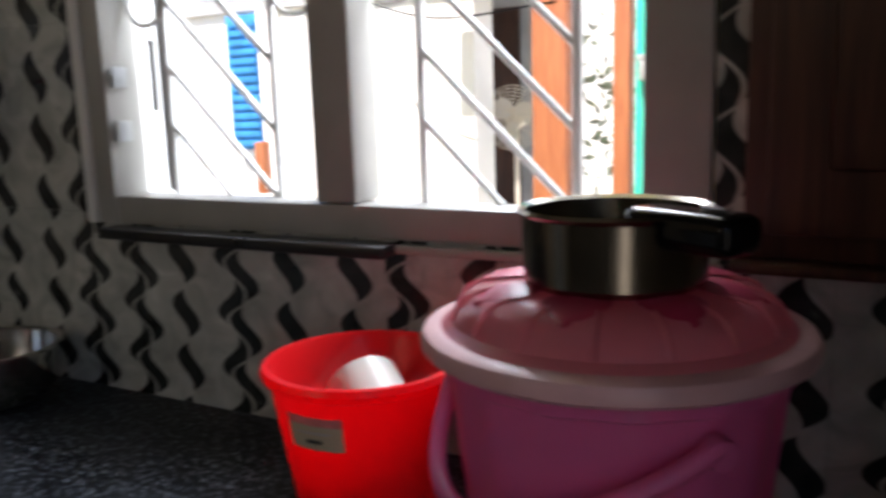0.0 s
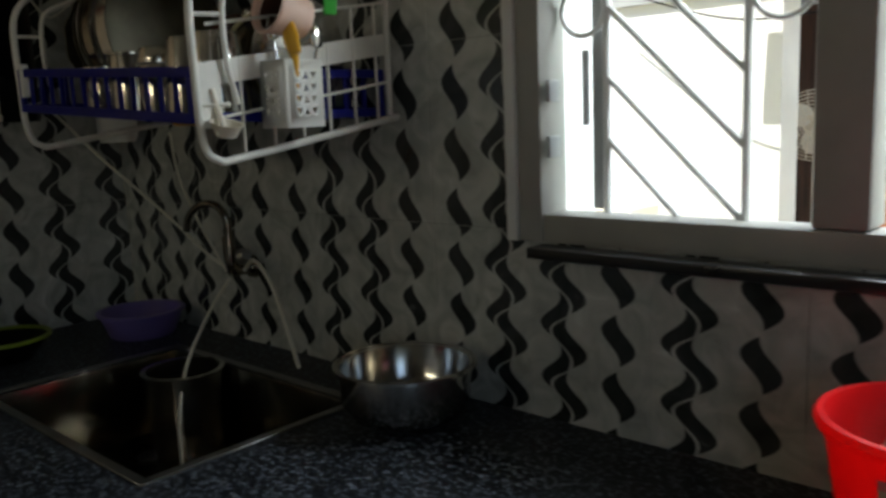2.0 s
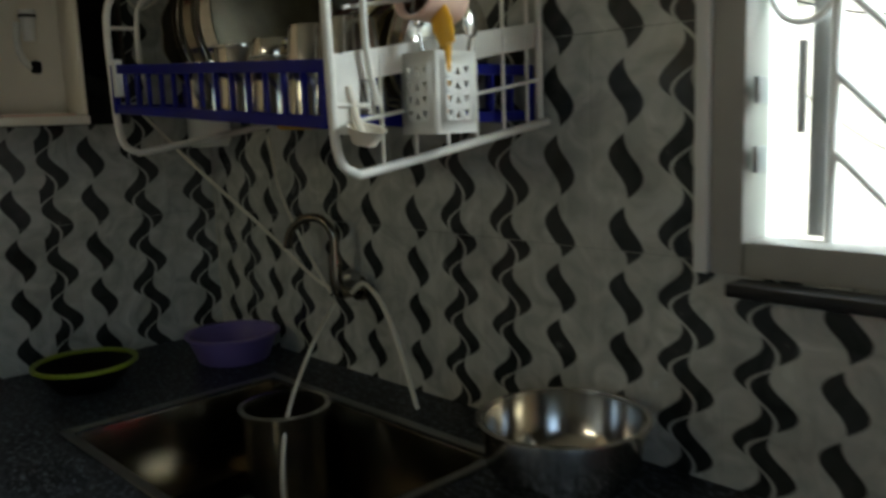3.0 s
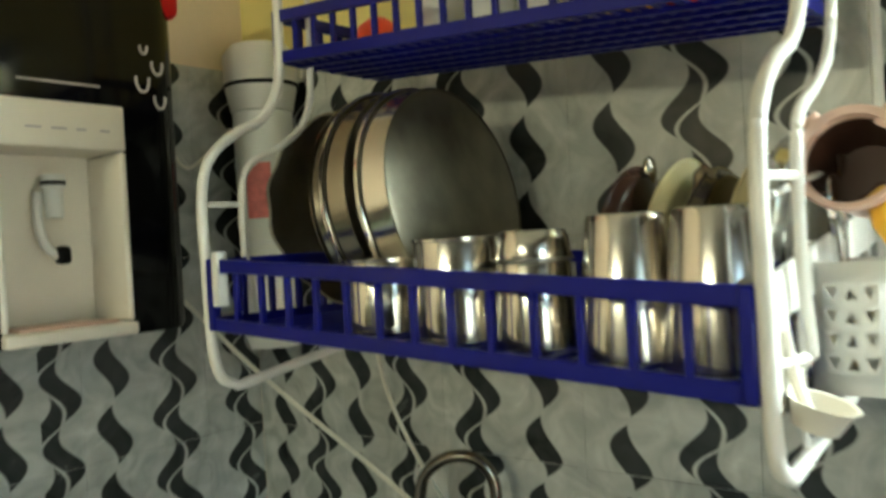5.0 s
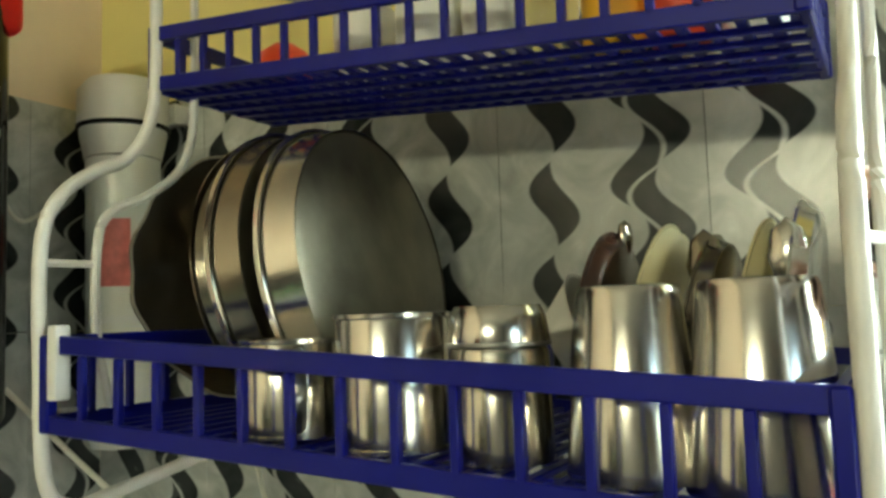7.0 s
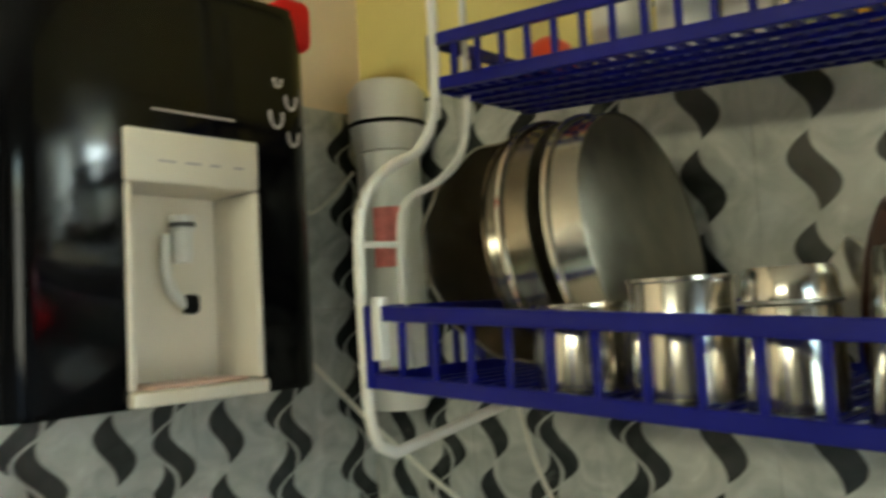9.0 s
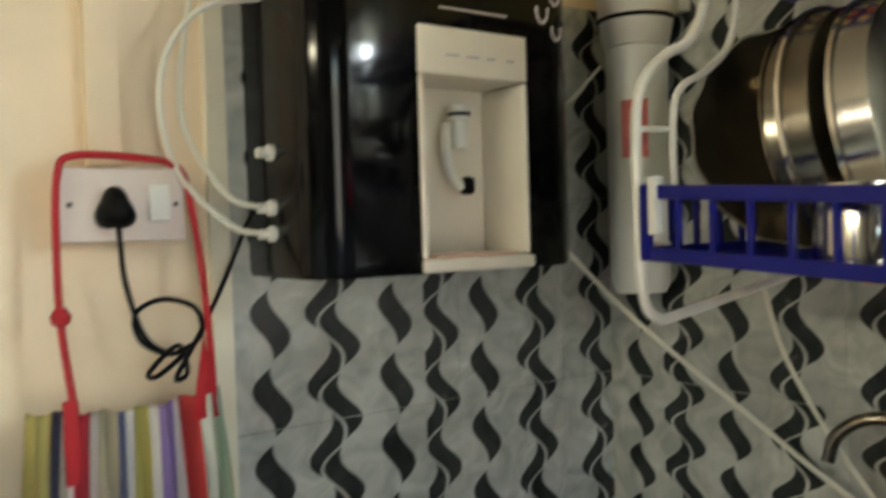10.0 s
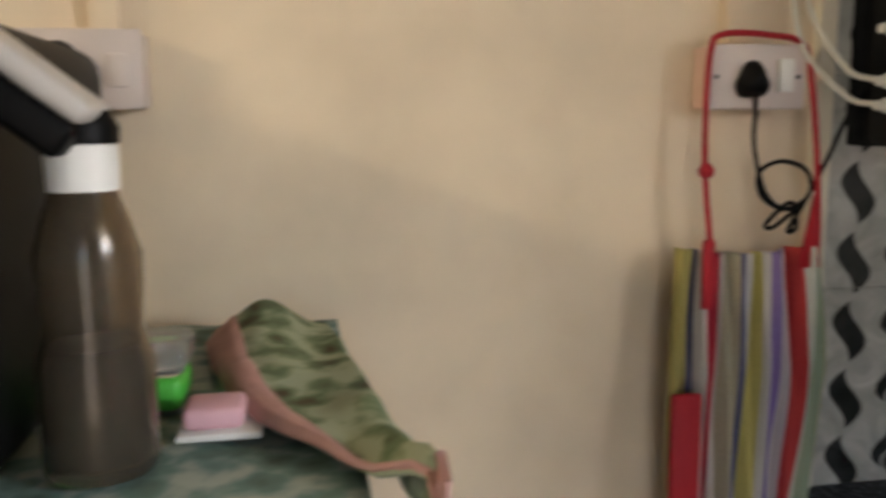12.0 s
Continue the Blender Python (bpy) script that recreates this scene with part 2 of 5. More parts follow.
M = dict(
    tile=tile_material(), granite=granite_material(),
    grout=material("grout", (0.62, 0.61, 0.57), 0.9, bump=0.3, bump_scale=200),
    cream=material("cream_distemper", (0.79, 0.65, 0.47), 0.75, bump=0.3, bump_scale=45, vary=0.11, vary_scale=4.0),
    yellow=material("yellow_distemper", (0.84, 0.73, 0.28), 0.75, bump=0.25, bump_scale=45, vary=0.08, vary_scale=3.0),
    trim=material("pale_trim", (0.78, 0.74, 0.6), 0.5, vary=0.06),
    plaster=material("lime_plaster", (0.7, 0.7, 0.68), 0.9, bump=0.5, bump_scale=50, vary=0.12, vary_scale=4),
    frame=material("grey_cream_paint", (0.36, 0.35, 0.32), 0.42, bump=0.15, bump_scale=40, vary=0.1),
    bar=material("white_enamel_bar", (0.88, 0.88, 0.86), 0.35, vary=0.05),
    black=material("black_gloss", (0.003, 0.003, 0.0035), 0.09, vary=0.2, spec=0.25),
    matte_black=material("black_plastic", (0.003, 0.003, 0.003), 0.5, vary=0.2, spec=0.12),
    slate=material("black_stone", (0.015, 0.015, 0.016), 0.3, vary=0.3, bump=0.1),
    red=translucent_plastic("red_plastic", (0.95, 0.02, 0.025), (1.0, 0.03, 0.04), 0.5, 0.3),
    pink=translucent_plastic("magenta_plastic", (0.85, 0.2, 0.48), (0.95, 0.3, 0.55), 0.4),
    lid=translucent_plastic("pale_pink_plastic", (0.72, 0.27, 0.32), (0.95, 0.45, 0.5), 0.5, 0.2),
    lidrim=material("dusty_pink_rim", (0.62, 0.36, 0.37), 0.35, vary=0.2),
    lidpetal=material("crimson_petal", (0.45, 0.04, 0.09), 0.35, vary=0.35),
    steel=material("stainless_steel", (0.62, 0.6, 0.56), 0.16, 1.0, bump=0.03, bump_scale=30, vary=0.08),
    steel_dull=material("dull_steel", (0.32, 0.32, 0.31), 0.32, 1.0, bump=0.08, bump_scale=80, vary=0.15),
    steel_dark=material("dark_steel", (0.28, 0.25, 0.2), 0.2, 1.0, bump=0.1, bump_scale=40, vary=0.3),
    white=material("white_plastic", (0.78, 0.77, 0.72), 0.35, vary=0.05),
    white_coat=material("white_coated_wire", (0.76, 0.74, 0.68), 0.35, vary=0.1, vary_scale=20),
    plate_pl=material("pinkish_white_plastic", (0.66, 0.57, 0.52), 0.4, vary=0.06),
    steel_face=material("olive_steel", (0.165, 0.15, 0.108), 0.42, 0.9, bump=0.15, bump_scale=60, vary=0.5, vary_scale=12),
    smoke=material("smoky_mirror_glass", (0.36, 0.32, 0.25), 0.12, 0.9, vary=0.35, vary_scale=16, coat=0.6),
    smoke_rim=material("smoky_glass_edge", (0.32, 0.29, 0.23), 0.08, vary=0.3, vary_scale=20, coat=0.8),
    ivory=material("ivory_plastic", (0.8, 0.74, 0.63), 0.4, vary=0.05),
    blue=material("navy_blue_plastic", (0.003, 0.005, 0.17), 0.35, vary=0.15, spec=0.3),
    beige=material("pinkish_beige_plastic", (0.75, 0.52, 0.42), 0.35, vary=0.08),
    brown=material("dark_brown_melamine", (0.05, 0.022, 0.014), 0.25, vary=0.2),
    cream_plate=material("cream_melamine", (0.62, 0.55, 0.32), 0.3, vary=0.08),
    yel_pl=material("yellow_plastic", (0.85, 0.45, 0.03), 0.4, vary=0.1),
    green=material("green_plastic", (0.06, 0.5, 0.06), 0.35, vary=0.1),
    orange=material("orange_red_plastic", (0.85, 0.09, 0.03), 0.35, vary=0.1),
    label_red=material("faded_red_label", (0.7, 0.2, 0.19), 0.6, vary=0.2, vary_scale=60),
    lidgrey=material("light_grey_plastic", (0.5, 0.47, 0.43), 0.4, vary=0.1),
    label=material("paper_label", (0.55, 0.44, 0.3), 0.6, vary=0.12),
    ink=material("dark_ink", (0.05, 0.045, 0.04), 0.6),
    pale_ink=material("pale_print", (0.5, 0.45, 0.44), 0.6),
    tube=material("white_tubing", (0.72, 0.7, 0.6), 0.35, vary=0.05),
    pvc=material("white_pvc", (0.8, 0.81, 0.77), 0.3, vary=0.06),
    purple=material("purple_plastic", (0.16, 0.12, 0.36), 0.3, vary=0.1),
    wood=wood_material("dark_wood", (0.025, 0.01, 0.006), (0.09, 0.035, 0.018)),
    redwood=wood_material("brown_painted_wood", (0.3, 0.09, 0.035), (0.42, 0.15, 0.06), 0.6),
    teal=material("teal_paint", (0.03, 0.5, 0.38), 0.45, vary=0.1, bump=0.2),
    sky_blue=material("blue_paint", (0.03, 0.24, 0.55), 0.5, vary=0.25, bump=0.3),
    limewash=material("whitewashed_wall", (0.82, 0.82, 0.8), 0.9, vary=0.08, vary_scale=2, bump=0.5, bump_scale=25),
    earth=material("packed_earth", (0.3, 0.27, 0.22), 0.95, vary=0.25, vary_scale=3, bump=0.6, bump_scale=20),
    # unseen floor and ceiling, colours lowered so less light bounces round the room
    floor=material("floor_cement", (0.13, 0.12, 0.11), 0.5, vary=0.2, vary_scale=3, bump=0.2),
    ceiling=material("dim_ceiling", (0.38, 0.36, 0.31), 0.9, vary=0.06, bump=0.2),
    grey=material("grey_metal", (0.42, 0.43, 0.43), 0.4, 0.0, vary=0.15),
    bag=cloth_material("striped_bag_cloth",
                       [(0.38, 0.33, 0.11), (0.08, 0.08, 0.14), (0.56, 0.52, 0.49), (0.38, 0.02, 0.04), (0.54, 0.49, 0.45), (0.41, 0.38, 0.27), (0.09, 0.10, 0.19), (0.52, 0.51, 0.49),
                        (0.49, 0.43, 0.14), (0.54, 0.52, 0.49), (0.21, 0.15, 0.38), (0.55, 0.51, 0.51), (0.46, 0.04, 0.04), (0.52, 0.54, 0.48), (0.30, 0.38, 0.27)],
                       [3, 1, 1.2, 1.8, 1, 2, 1, 1, 2, 1, 2, 1.2, 1.8, 1.5, 2], 0, 1.0),
    bag_red=material("red_webbing", (0.42, 0.01, 0.02), 0.7, vary=0.15, bump=0.4, bump_scale=200),
    cover=patterned_cloth("green_printed_cloth", (0.07, 0.11, 0.09), (0.13, 0.22, 0.19), (0.33, 0.37, 0.32)),
    towel=patterned_cloth("green_floral_towel", (0.07, 0.055, 0.02), (0.14, 0.2, 0.1), (0.36, 0.4, 0.26), 24),
    border=material("pink_border_cloth", (0.5, 0.28, 0.24), 0.9, vary=0.15, vary_scale=30, bump=0.3),
    pinkcloth=material("pink_cloth", (0.72, 0.42, 0.46), 0.9, vary=0.1, bump=0.3),
    smoky=glass_material("smoky_plastic", (0.48, 0.41, 0.32), 0.12, 0.93),
    clear=glass_material("clear_plastic", (0.9, 0.92, 0.9), 0.06, 0.9),
    dregs=material("dark_liquid", (0.006, 0.007, 0.008), 0.3),
    leaf=material("dusty_leaf", (0.3, 0.33, 0.24), 0.7, vary=0.4, vary_scale=20),
    olive=material("olive_green_plastic", (0.2, 0.26, 0.02), 0.4, vary=0.2),
    # unseen walls: the room's dimness is put into this dark colour to cut bounce
    unlit=material("dim_room_wall", (0.1, 0.085, 0.07), 0.85, vary=0.1, vary_scale=3, bump=0.2),
    lamp=None,
)
lm = bpy.data.materials.new("tube_glow")
lm.use_nodes = True
lm.node_tree.nodes["Principled BSDF"].inputs["Emission Color"].default_value = (1.0, 0.94, 0.82, 1)
lm.node_tree.nodes["Principled BSDF"].inputs["Emission Strength"].default_value = 2.0
M["lamp"] = lm


# ---- shapes ----
def add_box(bm, x0, y0, z0, x1, y1, z1, bevel=0.0, seg=2):
    r = bmesh.ops.create_cube(bm, size=1.0, matrix=Matrix.Translation(((x0 + x1) / 2, (y0 + y1) / 2, (z0 + z1) / 2)) @ Matrix.Diagonal((x1 - x0, y1 - y0, z1 - z0, 1)))
    if bevel:
        edges = {e for v in r["verts"] for e in v.link_edges}
        bmesh.ops.bevel(bm, geom=list(edges), offset=bevel, segments=seg, affect="EDGES", profile=0.5)
    return bm


def box(x0, y0, z0, x1, y1, z1, bevel=0.0, seg=2):
    return add_box(bmesh.new(), x0, y0, z0, x1, y1, z1, bevel, seg)


def add_lathe(bm, profile, m=None, n=32, flute=0, depth=0.0):
    """Turns (radius, height) pairs round z; m places it."""
    m = m or Matrix()
    rings = []
    for r, h in profile:
        ring = []
        for k in range(n):
            a = 2 * math.pi * k / n
            rr = r * (1 + depth * math.cos(flute * a)) if flute else r
            ring.append(bm.verts.new(m @ Vector((rr * math.cos(a), rr * math.sin(a), h))))
        rings.append(ring)
    for a, b in zip(rings, rings[1:]):
        for k in range(n):
            bm.faces.new((a[k], a[(k + 1) % n], b[(k + 1) % n], b[k]))
    if profile[0][0] > 0 and profile[-1][0] > 0:      # a hoop: close it on itself
        for k in range(n):
            bm.faces.new((rings[-1][k], rings[-1][(k + 1) % n], rings[0][(k + 1) % n], rings[0][k]))
    else:
        for ring, flip in ((rings[0], True), (rings[-1], False)):
            bm.faces.new(ring[::-1] if flip else ring)
    return bm


def lathe(profile, m=None, n=32, flute=0, depth=0.0):
    return add_lathe(bmesh.new(), profile, m, n, flute, depth)


def smooth_path(points, steps=6):
    pts = [Vector(p) for p in points]
    if len(pts) < 3:
        return pts
    ext = [pts[0] * 2 - pts[1]] + pts + [pts[-1] * 2 - pts[-2]]
    out = []
    for k in range(1, len(ext) - 2):
        p0, p1, p2, p3 = ext[k - 1:k + 3]
        for s in range(steps):
            t = s / steps
            out.append(0.5 * (2 * p1 + (p2 - p0) * t + (2 * p0 - 5 * p1 + 4 * p2 - p3) * t * t + (3 * p1 - p0 - 3 * p2 + p3) * t ** 3))
    return out + [pts[-1]]


def add_tube(bm, points, radius, n=8, steps=6, smooth=True):
    pts = smooth_path(points, steps) if smooth else [Vector(p) for p in points]
    up = Vector((0.13, 0.31, 0.94))
    rings = []
    for k, p in enumerate(pts):
        d = (pts[min(k + 1, len(pts) - 1)] - pts[max(k - 1, 0)]).normalized()
        side = d.cross(up)
        if side.length < 0.05:
            side = d.cross(Vector((1, 0, 0)))
        side.normalize()
        top = side.cross(d)
        rings.append([bm.verts.new(p + radius * (side * math.cos(2 * math.pi * j / n) + top * math.sin(2 * math.pi * j / n))) for j in range(n)])
    for a, b in zip(rings, rings[1:]):
        for j in range(n):
            bm.faces.new((a[j], a[(j + 1) % n], b[(j + 1) % n], b[j]))
    bm.faces.new(rings[0][::-1])
    bm.faces.new(rings[-1])
    return bm


def tube(points, radius, n=8, steps=6, smooth=True):
    return add_tube(bmesh.new(), points, radius, n, steps, smooth)


def finish(name, bm, mat, smooth=True):
    bmesh.ops.recalc_face_normals(bm, faces=bm.faces)
    me = bpy.data.meshes.new(name)
    bm.to_mesh(me)
    bm.free()
    me.materials.append(mat)
    if smooth:
        me.shade_auto_smooth() if False else None
        for p in me.polygons:
            p.use_smooth = True
        me.set_sharp_from_angle(angle=radians(38))
    return me


def part(name, bm, mat, parent=None, label="", kind=""):
    ob = new(name, finish(name, bm, mat))
    if parent is not None:
        ob.parent = parent
        ob.matrix_parent_inverse = parent.matrix_world.inverted()
    return tagged(ob, label, kind=kind)


def thing(name, at, label, category, group=""):
    ob = new(name)
    ob.location = at
    ob.empty_display_size = 0.05
    bpy.context.view_layer.update()
    return tagged(ob, label, category, group)


def solid(name, bm, mat, label, category="", kind="", group=""):
    return tagged(part(name, bm, mat), label, category, group, kind)


def sheet(name, rows, mat, parent=None, thick=0.003, uv_scale=(1, 1)):
    """A cloth from a grid of points, with UVs along rows and columns."""
    bm = bmesh.new()
    uvl = bm.loops.layers.uv.new("UVMap")
    vs = [[bm.verts.new(p) for p in r] for r in rows]
    nr, nc = len(rows), len(rows[0])
    for i in range(nr - 1):
        for j in range(nc - 1):
            f = bm.faces.new((vs[i][j], vs[i][j + 1], vs[i + 1][j + 1], vs[i + 1][j]))
            for lp, (a, b) in zip(f.loops, ((i, j), (i, j + 1), (i + 1, j + 1), (i + 1, j))):
                lp[uvl].uv = (b / (nc - 1) * uv_scale[0], a / (nr - 1) * uv_scale[1])
    ob = part(name, bm, mat, parent)
    s = ob.modifiers.new("thick", "SOLIDIFY")
    s.thickness = thick
    return ob


# ---- structure ----
COUNTER = 0.882
WX0, WX1, WZ0, WZ1 = 1.405, 2.425, 1.19, 2.2      # window opening
RX, RY = 3.0, -3.2                                # room's far east and south
DY0, DY1 = -2.0, -1.15                             # open doorway in the east wall

bm = bmesh.new()
for a in ((-0.2, 0.008, 0, WX0, 0.2, 2.75), (WX1, 0.008, 0, RX + 0.2, 0.2, 2.75), (WX0, 0.008, 0, WX1, 0.2, WZ0), (WX0, 0.008, WZ1, WX1, 0.2, 2.75)):
    add_box(bm, *a)
wall_north = solid("wall_north", bm, M["yellow"], "yellow distempered kitchen wall with a barred window", "wall", "structure")
wall_west = solid("wall_west", box(-0.2, RY - 0.2, 0, -0.008, 0.008, 2.75), M["cream"], "cream distempered wall, patchy and worn", "wall", "structure")
wall_south = solid("wall_south", box(-0.008, RY - 0.2, 0, RX, RY, 2.75), M["unlit"], "plain unseen wall behind, coloured dark for a dim room", "wall", "structure")
bm = bmesh.new()
for a in ((RX, RY - 0.2, 0, RX + 0.2, DY0, 2.75), (RX, DY1, 0, RX + 0.2, 0.008, 2.75), (RX, DY0, 2.05, RX + 0.2, DY1, 2.75)):
    add_box(bm, *a)
wall_east = solid("wall_east", bm, M["unlit"], "plain unseen side wall, coloured dark for a dim room", "wall", "structure")
solid("floor", box(-0.2, RY - 0.2, -0.1, RX + 0.2, 0.2, 0), M["floor"], "bare cement kitchen floor", "floor", "structure")
solid("ceiling", box(-0.2, RY - 0.2, 2.75, RX + 0.2, 0.2, 2.9), M["ceiling"], "flat unseen ceiling, coloured dark to cut bounced light", "ceiling", "structure")
solid("ground", box(-80, -80, -0.6, 80, 120, -0.105), M["earth"], "packed earth yard outside the window", "ground", "structure")
solid("trim", box(-0.008, -0.772, 0.6, 0.008, -0.745, 2.2), M["trim"], "pale vertical edge strip beside the tiles", "trim", "structure")

# ---- counter with the sink let into it ----
SX0, SX1, SY0, SY1 = 0.46, 1.108, -0.57, -0.14
counter = solid("countertop", bmesh.new(), M["granite"], "black speckled granite kitchen counter", "counter", "structure")


def slab_with_hole(xs, ys, z0, z1):
    """A slab in nine fields, the middle one open."""
    b = bmesh.new()
    top = [[b.verts.new((x, y, z1)) for x in xs] for y in ys]
    low = [[b.verts.new((x, y, z0)) for x in xs] for y in ys]
    for r in range(3):
        for c in range(3):
            if r == 1 and c == 1:
                continue
            b.faces.new((top[r][c], top[r][c + 1], top[r + 1][c + 1], top[r + 1][c]))
            b.faces.new((low[r][c], low[r + 1][c], low[r + 1][c + 1], low[r][c + 1]))
    rim = [(0, k) for k in range(3)] + [(k, 3) for k in range(3)] + [(3, 3 - k) for k in range(3)] + [(3 - k, 0) for k in range(3)]
    hole = [(1, 1), (1, 2), (2, 2), (2, 1)]
    for loop in (rim, hole):
        for p, q in zip(loop, loop[1:] + loop[:1]):
            b.faces.new((low[p[0]][p[1]], low[q[0]][q[1]], top[q[0]][q[1]], top[p[0]][p[1]]))
    return b


bm = slab_with_hole((0.0, SX0, SX1, RX), (-0.76, SY0, SY1, 0.006), COUNTER - 0.03, COUNTER)
counter.data = finish("countertop", bm, M["granite"])
solid("counter_base", box(0.0, -0.7, 0, RX, -0.65, COUNTER - 0.032), M["cream"], "plain masonry front under the counter", "counter", "structure")
sink = thing("kitchen_sink", (0.65, -0.3, COUNTER), "dark stainless steel sink let into the granite", "sink")
d = COUNTER - 0.19
# basin floor and walls in a darker steel than the rim
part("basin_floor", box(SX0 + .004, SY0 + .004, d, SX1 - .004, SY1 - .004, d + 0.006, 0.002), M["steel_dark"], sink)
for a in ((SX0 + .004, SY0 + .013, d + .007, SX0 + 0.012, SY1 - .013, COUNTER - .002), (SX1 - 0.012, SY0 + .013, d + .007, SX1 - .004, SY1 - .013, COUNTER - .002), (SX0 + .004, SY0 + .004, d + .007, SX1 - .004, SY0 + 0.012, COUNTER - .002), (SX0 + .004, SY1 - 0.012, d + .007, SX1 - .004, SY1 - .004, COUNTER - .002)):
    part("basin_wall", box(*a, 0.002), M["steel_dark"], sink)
bm = bmesh.new()
for a in ((SX0 - 0.012, SY0 - 0.012, SX1 + 0.012, SY0 + 0.006), (SX0 - 0.012, SY1 - 0.006, SX1 + 0.012, SY1 + 0.012), (SX0 - 0.012, SY0, SX0 + 0.006, SY1), (SX1 - 0.006, SY0, SX1 + 0.012, SY1)):
    add_box(bm, a[0], a[1], COUNTER + .0005, a[2], a[3], COUNTER + 0.004, 0.001, 1)
part("rim", bm, M["steel_dull"], sink, "bright thin steel rim")
part("drain", lathe([(0.0, 0), (0.03, 0), (0.032, 0.003), (0.02, 0.004), (0.0, 0.002)], Matrix.Translation((0.6, -0.3, d + 0.006)), 20), M["steel_dull"], sink)

# ---- window ----
for nm, a in (("window_reveal", (WX0, 0.07, WZ0, WX0 + 0.006, 0.21, WZ1)), ("window_reveal", (WX1 - 0.006, 0.07, WZ0, WX1, 0.21, WZ1)), ("window_reveal", (WX0 + .006, 0.07, WZ0, WX1 - .006, 0.21, WZ0 + 0.006))):
    solid(nm, box(*a), M["limewash"], "whitewashed window reveal", "reveal", "structure")
win = thing("window_1", (1.9, 0.03, WZ0), "grey-painted wooden window with white iron grille", "window")
tagged(win, kind="structure")
fr = M["frame"]
part("window_frame", box(WX0 - 0.01, -0.006, WZ0, 1.442, 0.07, WZ1, 0.004), fr, win)
part("window_frame", box(2.355, -0.006, WZ0, WX1 + .01, 0.07, WZ1, 0.004), fr, win)
part("window_frame", box(1.442, -0.004, WZ0, 2.355, 0.066, 1.238, 0.004), fr, win)
part("window_frame", box(1.442, -0.004, WZ1 - 0.06, 2.355, 0.066, WZ1, 0.004), fr, win)
part("mullion", box(1.868, -0.002, 1.24, 1.94, 0.068, WZ1 - .06, 0.004), fr, win)
part("window_sill", box(2.012, -0.02, 1.174, 2.45, 0.0, 1.186, 0.003), M["frame"], win, "worn white sill edge")
part("plaster_edge", box(1.372, -0.012, 1.19, 1.394, 0.004, 2.2, 0.003), M["plaster"], win, "chipped white plaster strip")


def bar(pts, r=0.0055):
    part("grille_bar", tube(pts, r, 8, 1, False), M["bar"], win)


GY = 0.052
for x in (1.533, 1.76, 2.025, 2.256):
    bar([(x, GY, 1.235), (x, GY, WZ1 - 0.06)], 0.007)
for x0, x1 in ((1.533, 1.76), (2.025, 2.256)):
    for zt in (1.358, 1.456, 1.565, 1.672, 1.78, 1.89, 2.0):
        run = x1 - x0
        zb = zt - run * 0.985
        if zb < 1.238:
            bar([(x0, GY, zt), (x0 + (zt - 1.238) / 0.985, GY, 1.238)])
        else:
            bar([(x0, GY, zt), (x1, GY, zb)])


def ring(cx, cz, r):
    part("grille_ring", tube([(cx + r * math.cos(a), GY, cz + r * math.sin(a)) for a in [2 * math.pi * k / 24 for k in range(25)]], 0.0045, 6, 1, False), M["bar"], win)


for cx, r in ((1.489, 0.04), (1.808, 0.044), (1.982, 0.042), (2.306, 0.046)):
    for cz in (1.562, 1.9):
        ring(cx, cz, r)
part("casement_stile", box(1.498, 0.062, 1.242, 1.522, 0.086, WZ1 - 0.062, 0.003), M["grey"], win, "grey stile of the opened casement")
solid("stone_ledge", box(1.44, -0.05, 1.17, 2.01, -0.004, 1.188, 0.003), M["slate"], "narrow black stone ledge under the window", "ledge")

for z in (1.33, 1.42):
    part("hinge", box(1.45, 0.0, z, 1.458, 0.03, z + 0.035, 0.002), M["grey"], win)
part("latch_bolt", tube([(1.488, 0.06, 1.38), (1.488, 0.06, 1.5)], 0.006, 8, 1, False), M["grey"], win)

# ---- outside the window ----
# out of view; blocks steep skylight so the counter's back stays dark
solid("sunshade", box(1.0, 0.2, 2.24, 2.85, 0.72, 2.32, 0.006), M["limewash"], "unseen plastered concrete sunshade that cuts off steep skylight", "sunshade", "structure")
house = thing("house", (0.4, 2.4, 0.1), "sunlit whitewashed house across the yard", "house")
part("wall", box(-3.0, 2.4, -0.105, 0.945, 2.6, 1.86), M["limewash"], house)
part("wall", box(0.2, 3.3, -0.105, 3.6, 3.5, 2.6), M["limewash"], house)
part("roof", box(-3.2, 2.37, 1.86, 1.1, 3.2, 1.94), M["grey"], house)
bm = bmesh.new()
add_box(bm, -0.44, 2.33, 1.16, -0.22, 2.398, 1.84, 0.004)
blue_window = thing("shutter_window", (-0.2, 2.35, 1.12), "faded blue painted slatted shutter on a white wall", "shutter")
part("frame", bm, M["sky_blue"], blue_window)
for k in range(14):
    part("slat", box(-0.42, 2.312, 1.18 + k * 0.046, -0.24, 2.33, 1.21 + k * 0.046, 0.003), M["sky_blue"], blue_window)
part("jamb", box(-0.21, 2.3, 1.05, -0.14, 2.398, 1.85, 0.003), M["limewash"], blue_window)
porch = thing("porch", (1.5, 2.2, 0.1), "brown wooden porch posts and dark door", "porch")
part("post", box(1.345, 2.1, -0.105, 1.487, 2.22, 2.3, 0.006), M["redwood"], porch)
part("post", box(1.672, 2.1, -0.105, 1.735, 2.18, 2.3, 0.006), M["redwood"], porch)
part("door_leaf", box(0.585, 3.24, -0.105, 0.8, 3.28, 2.0, 0.004), M["wood"], porch, "dark brown door leaf")
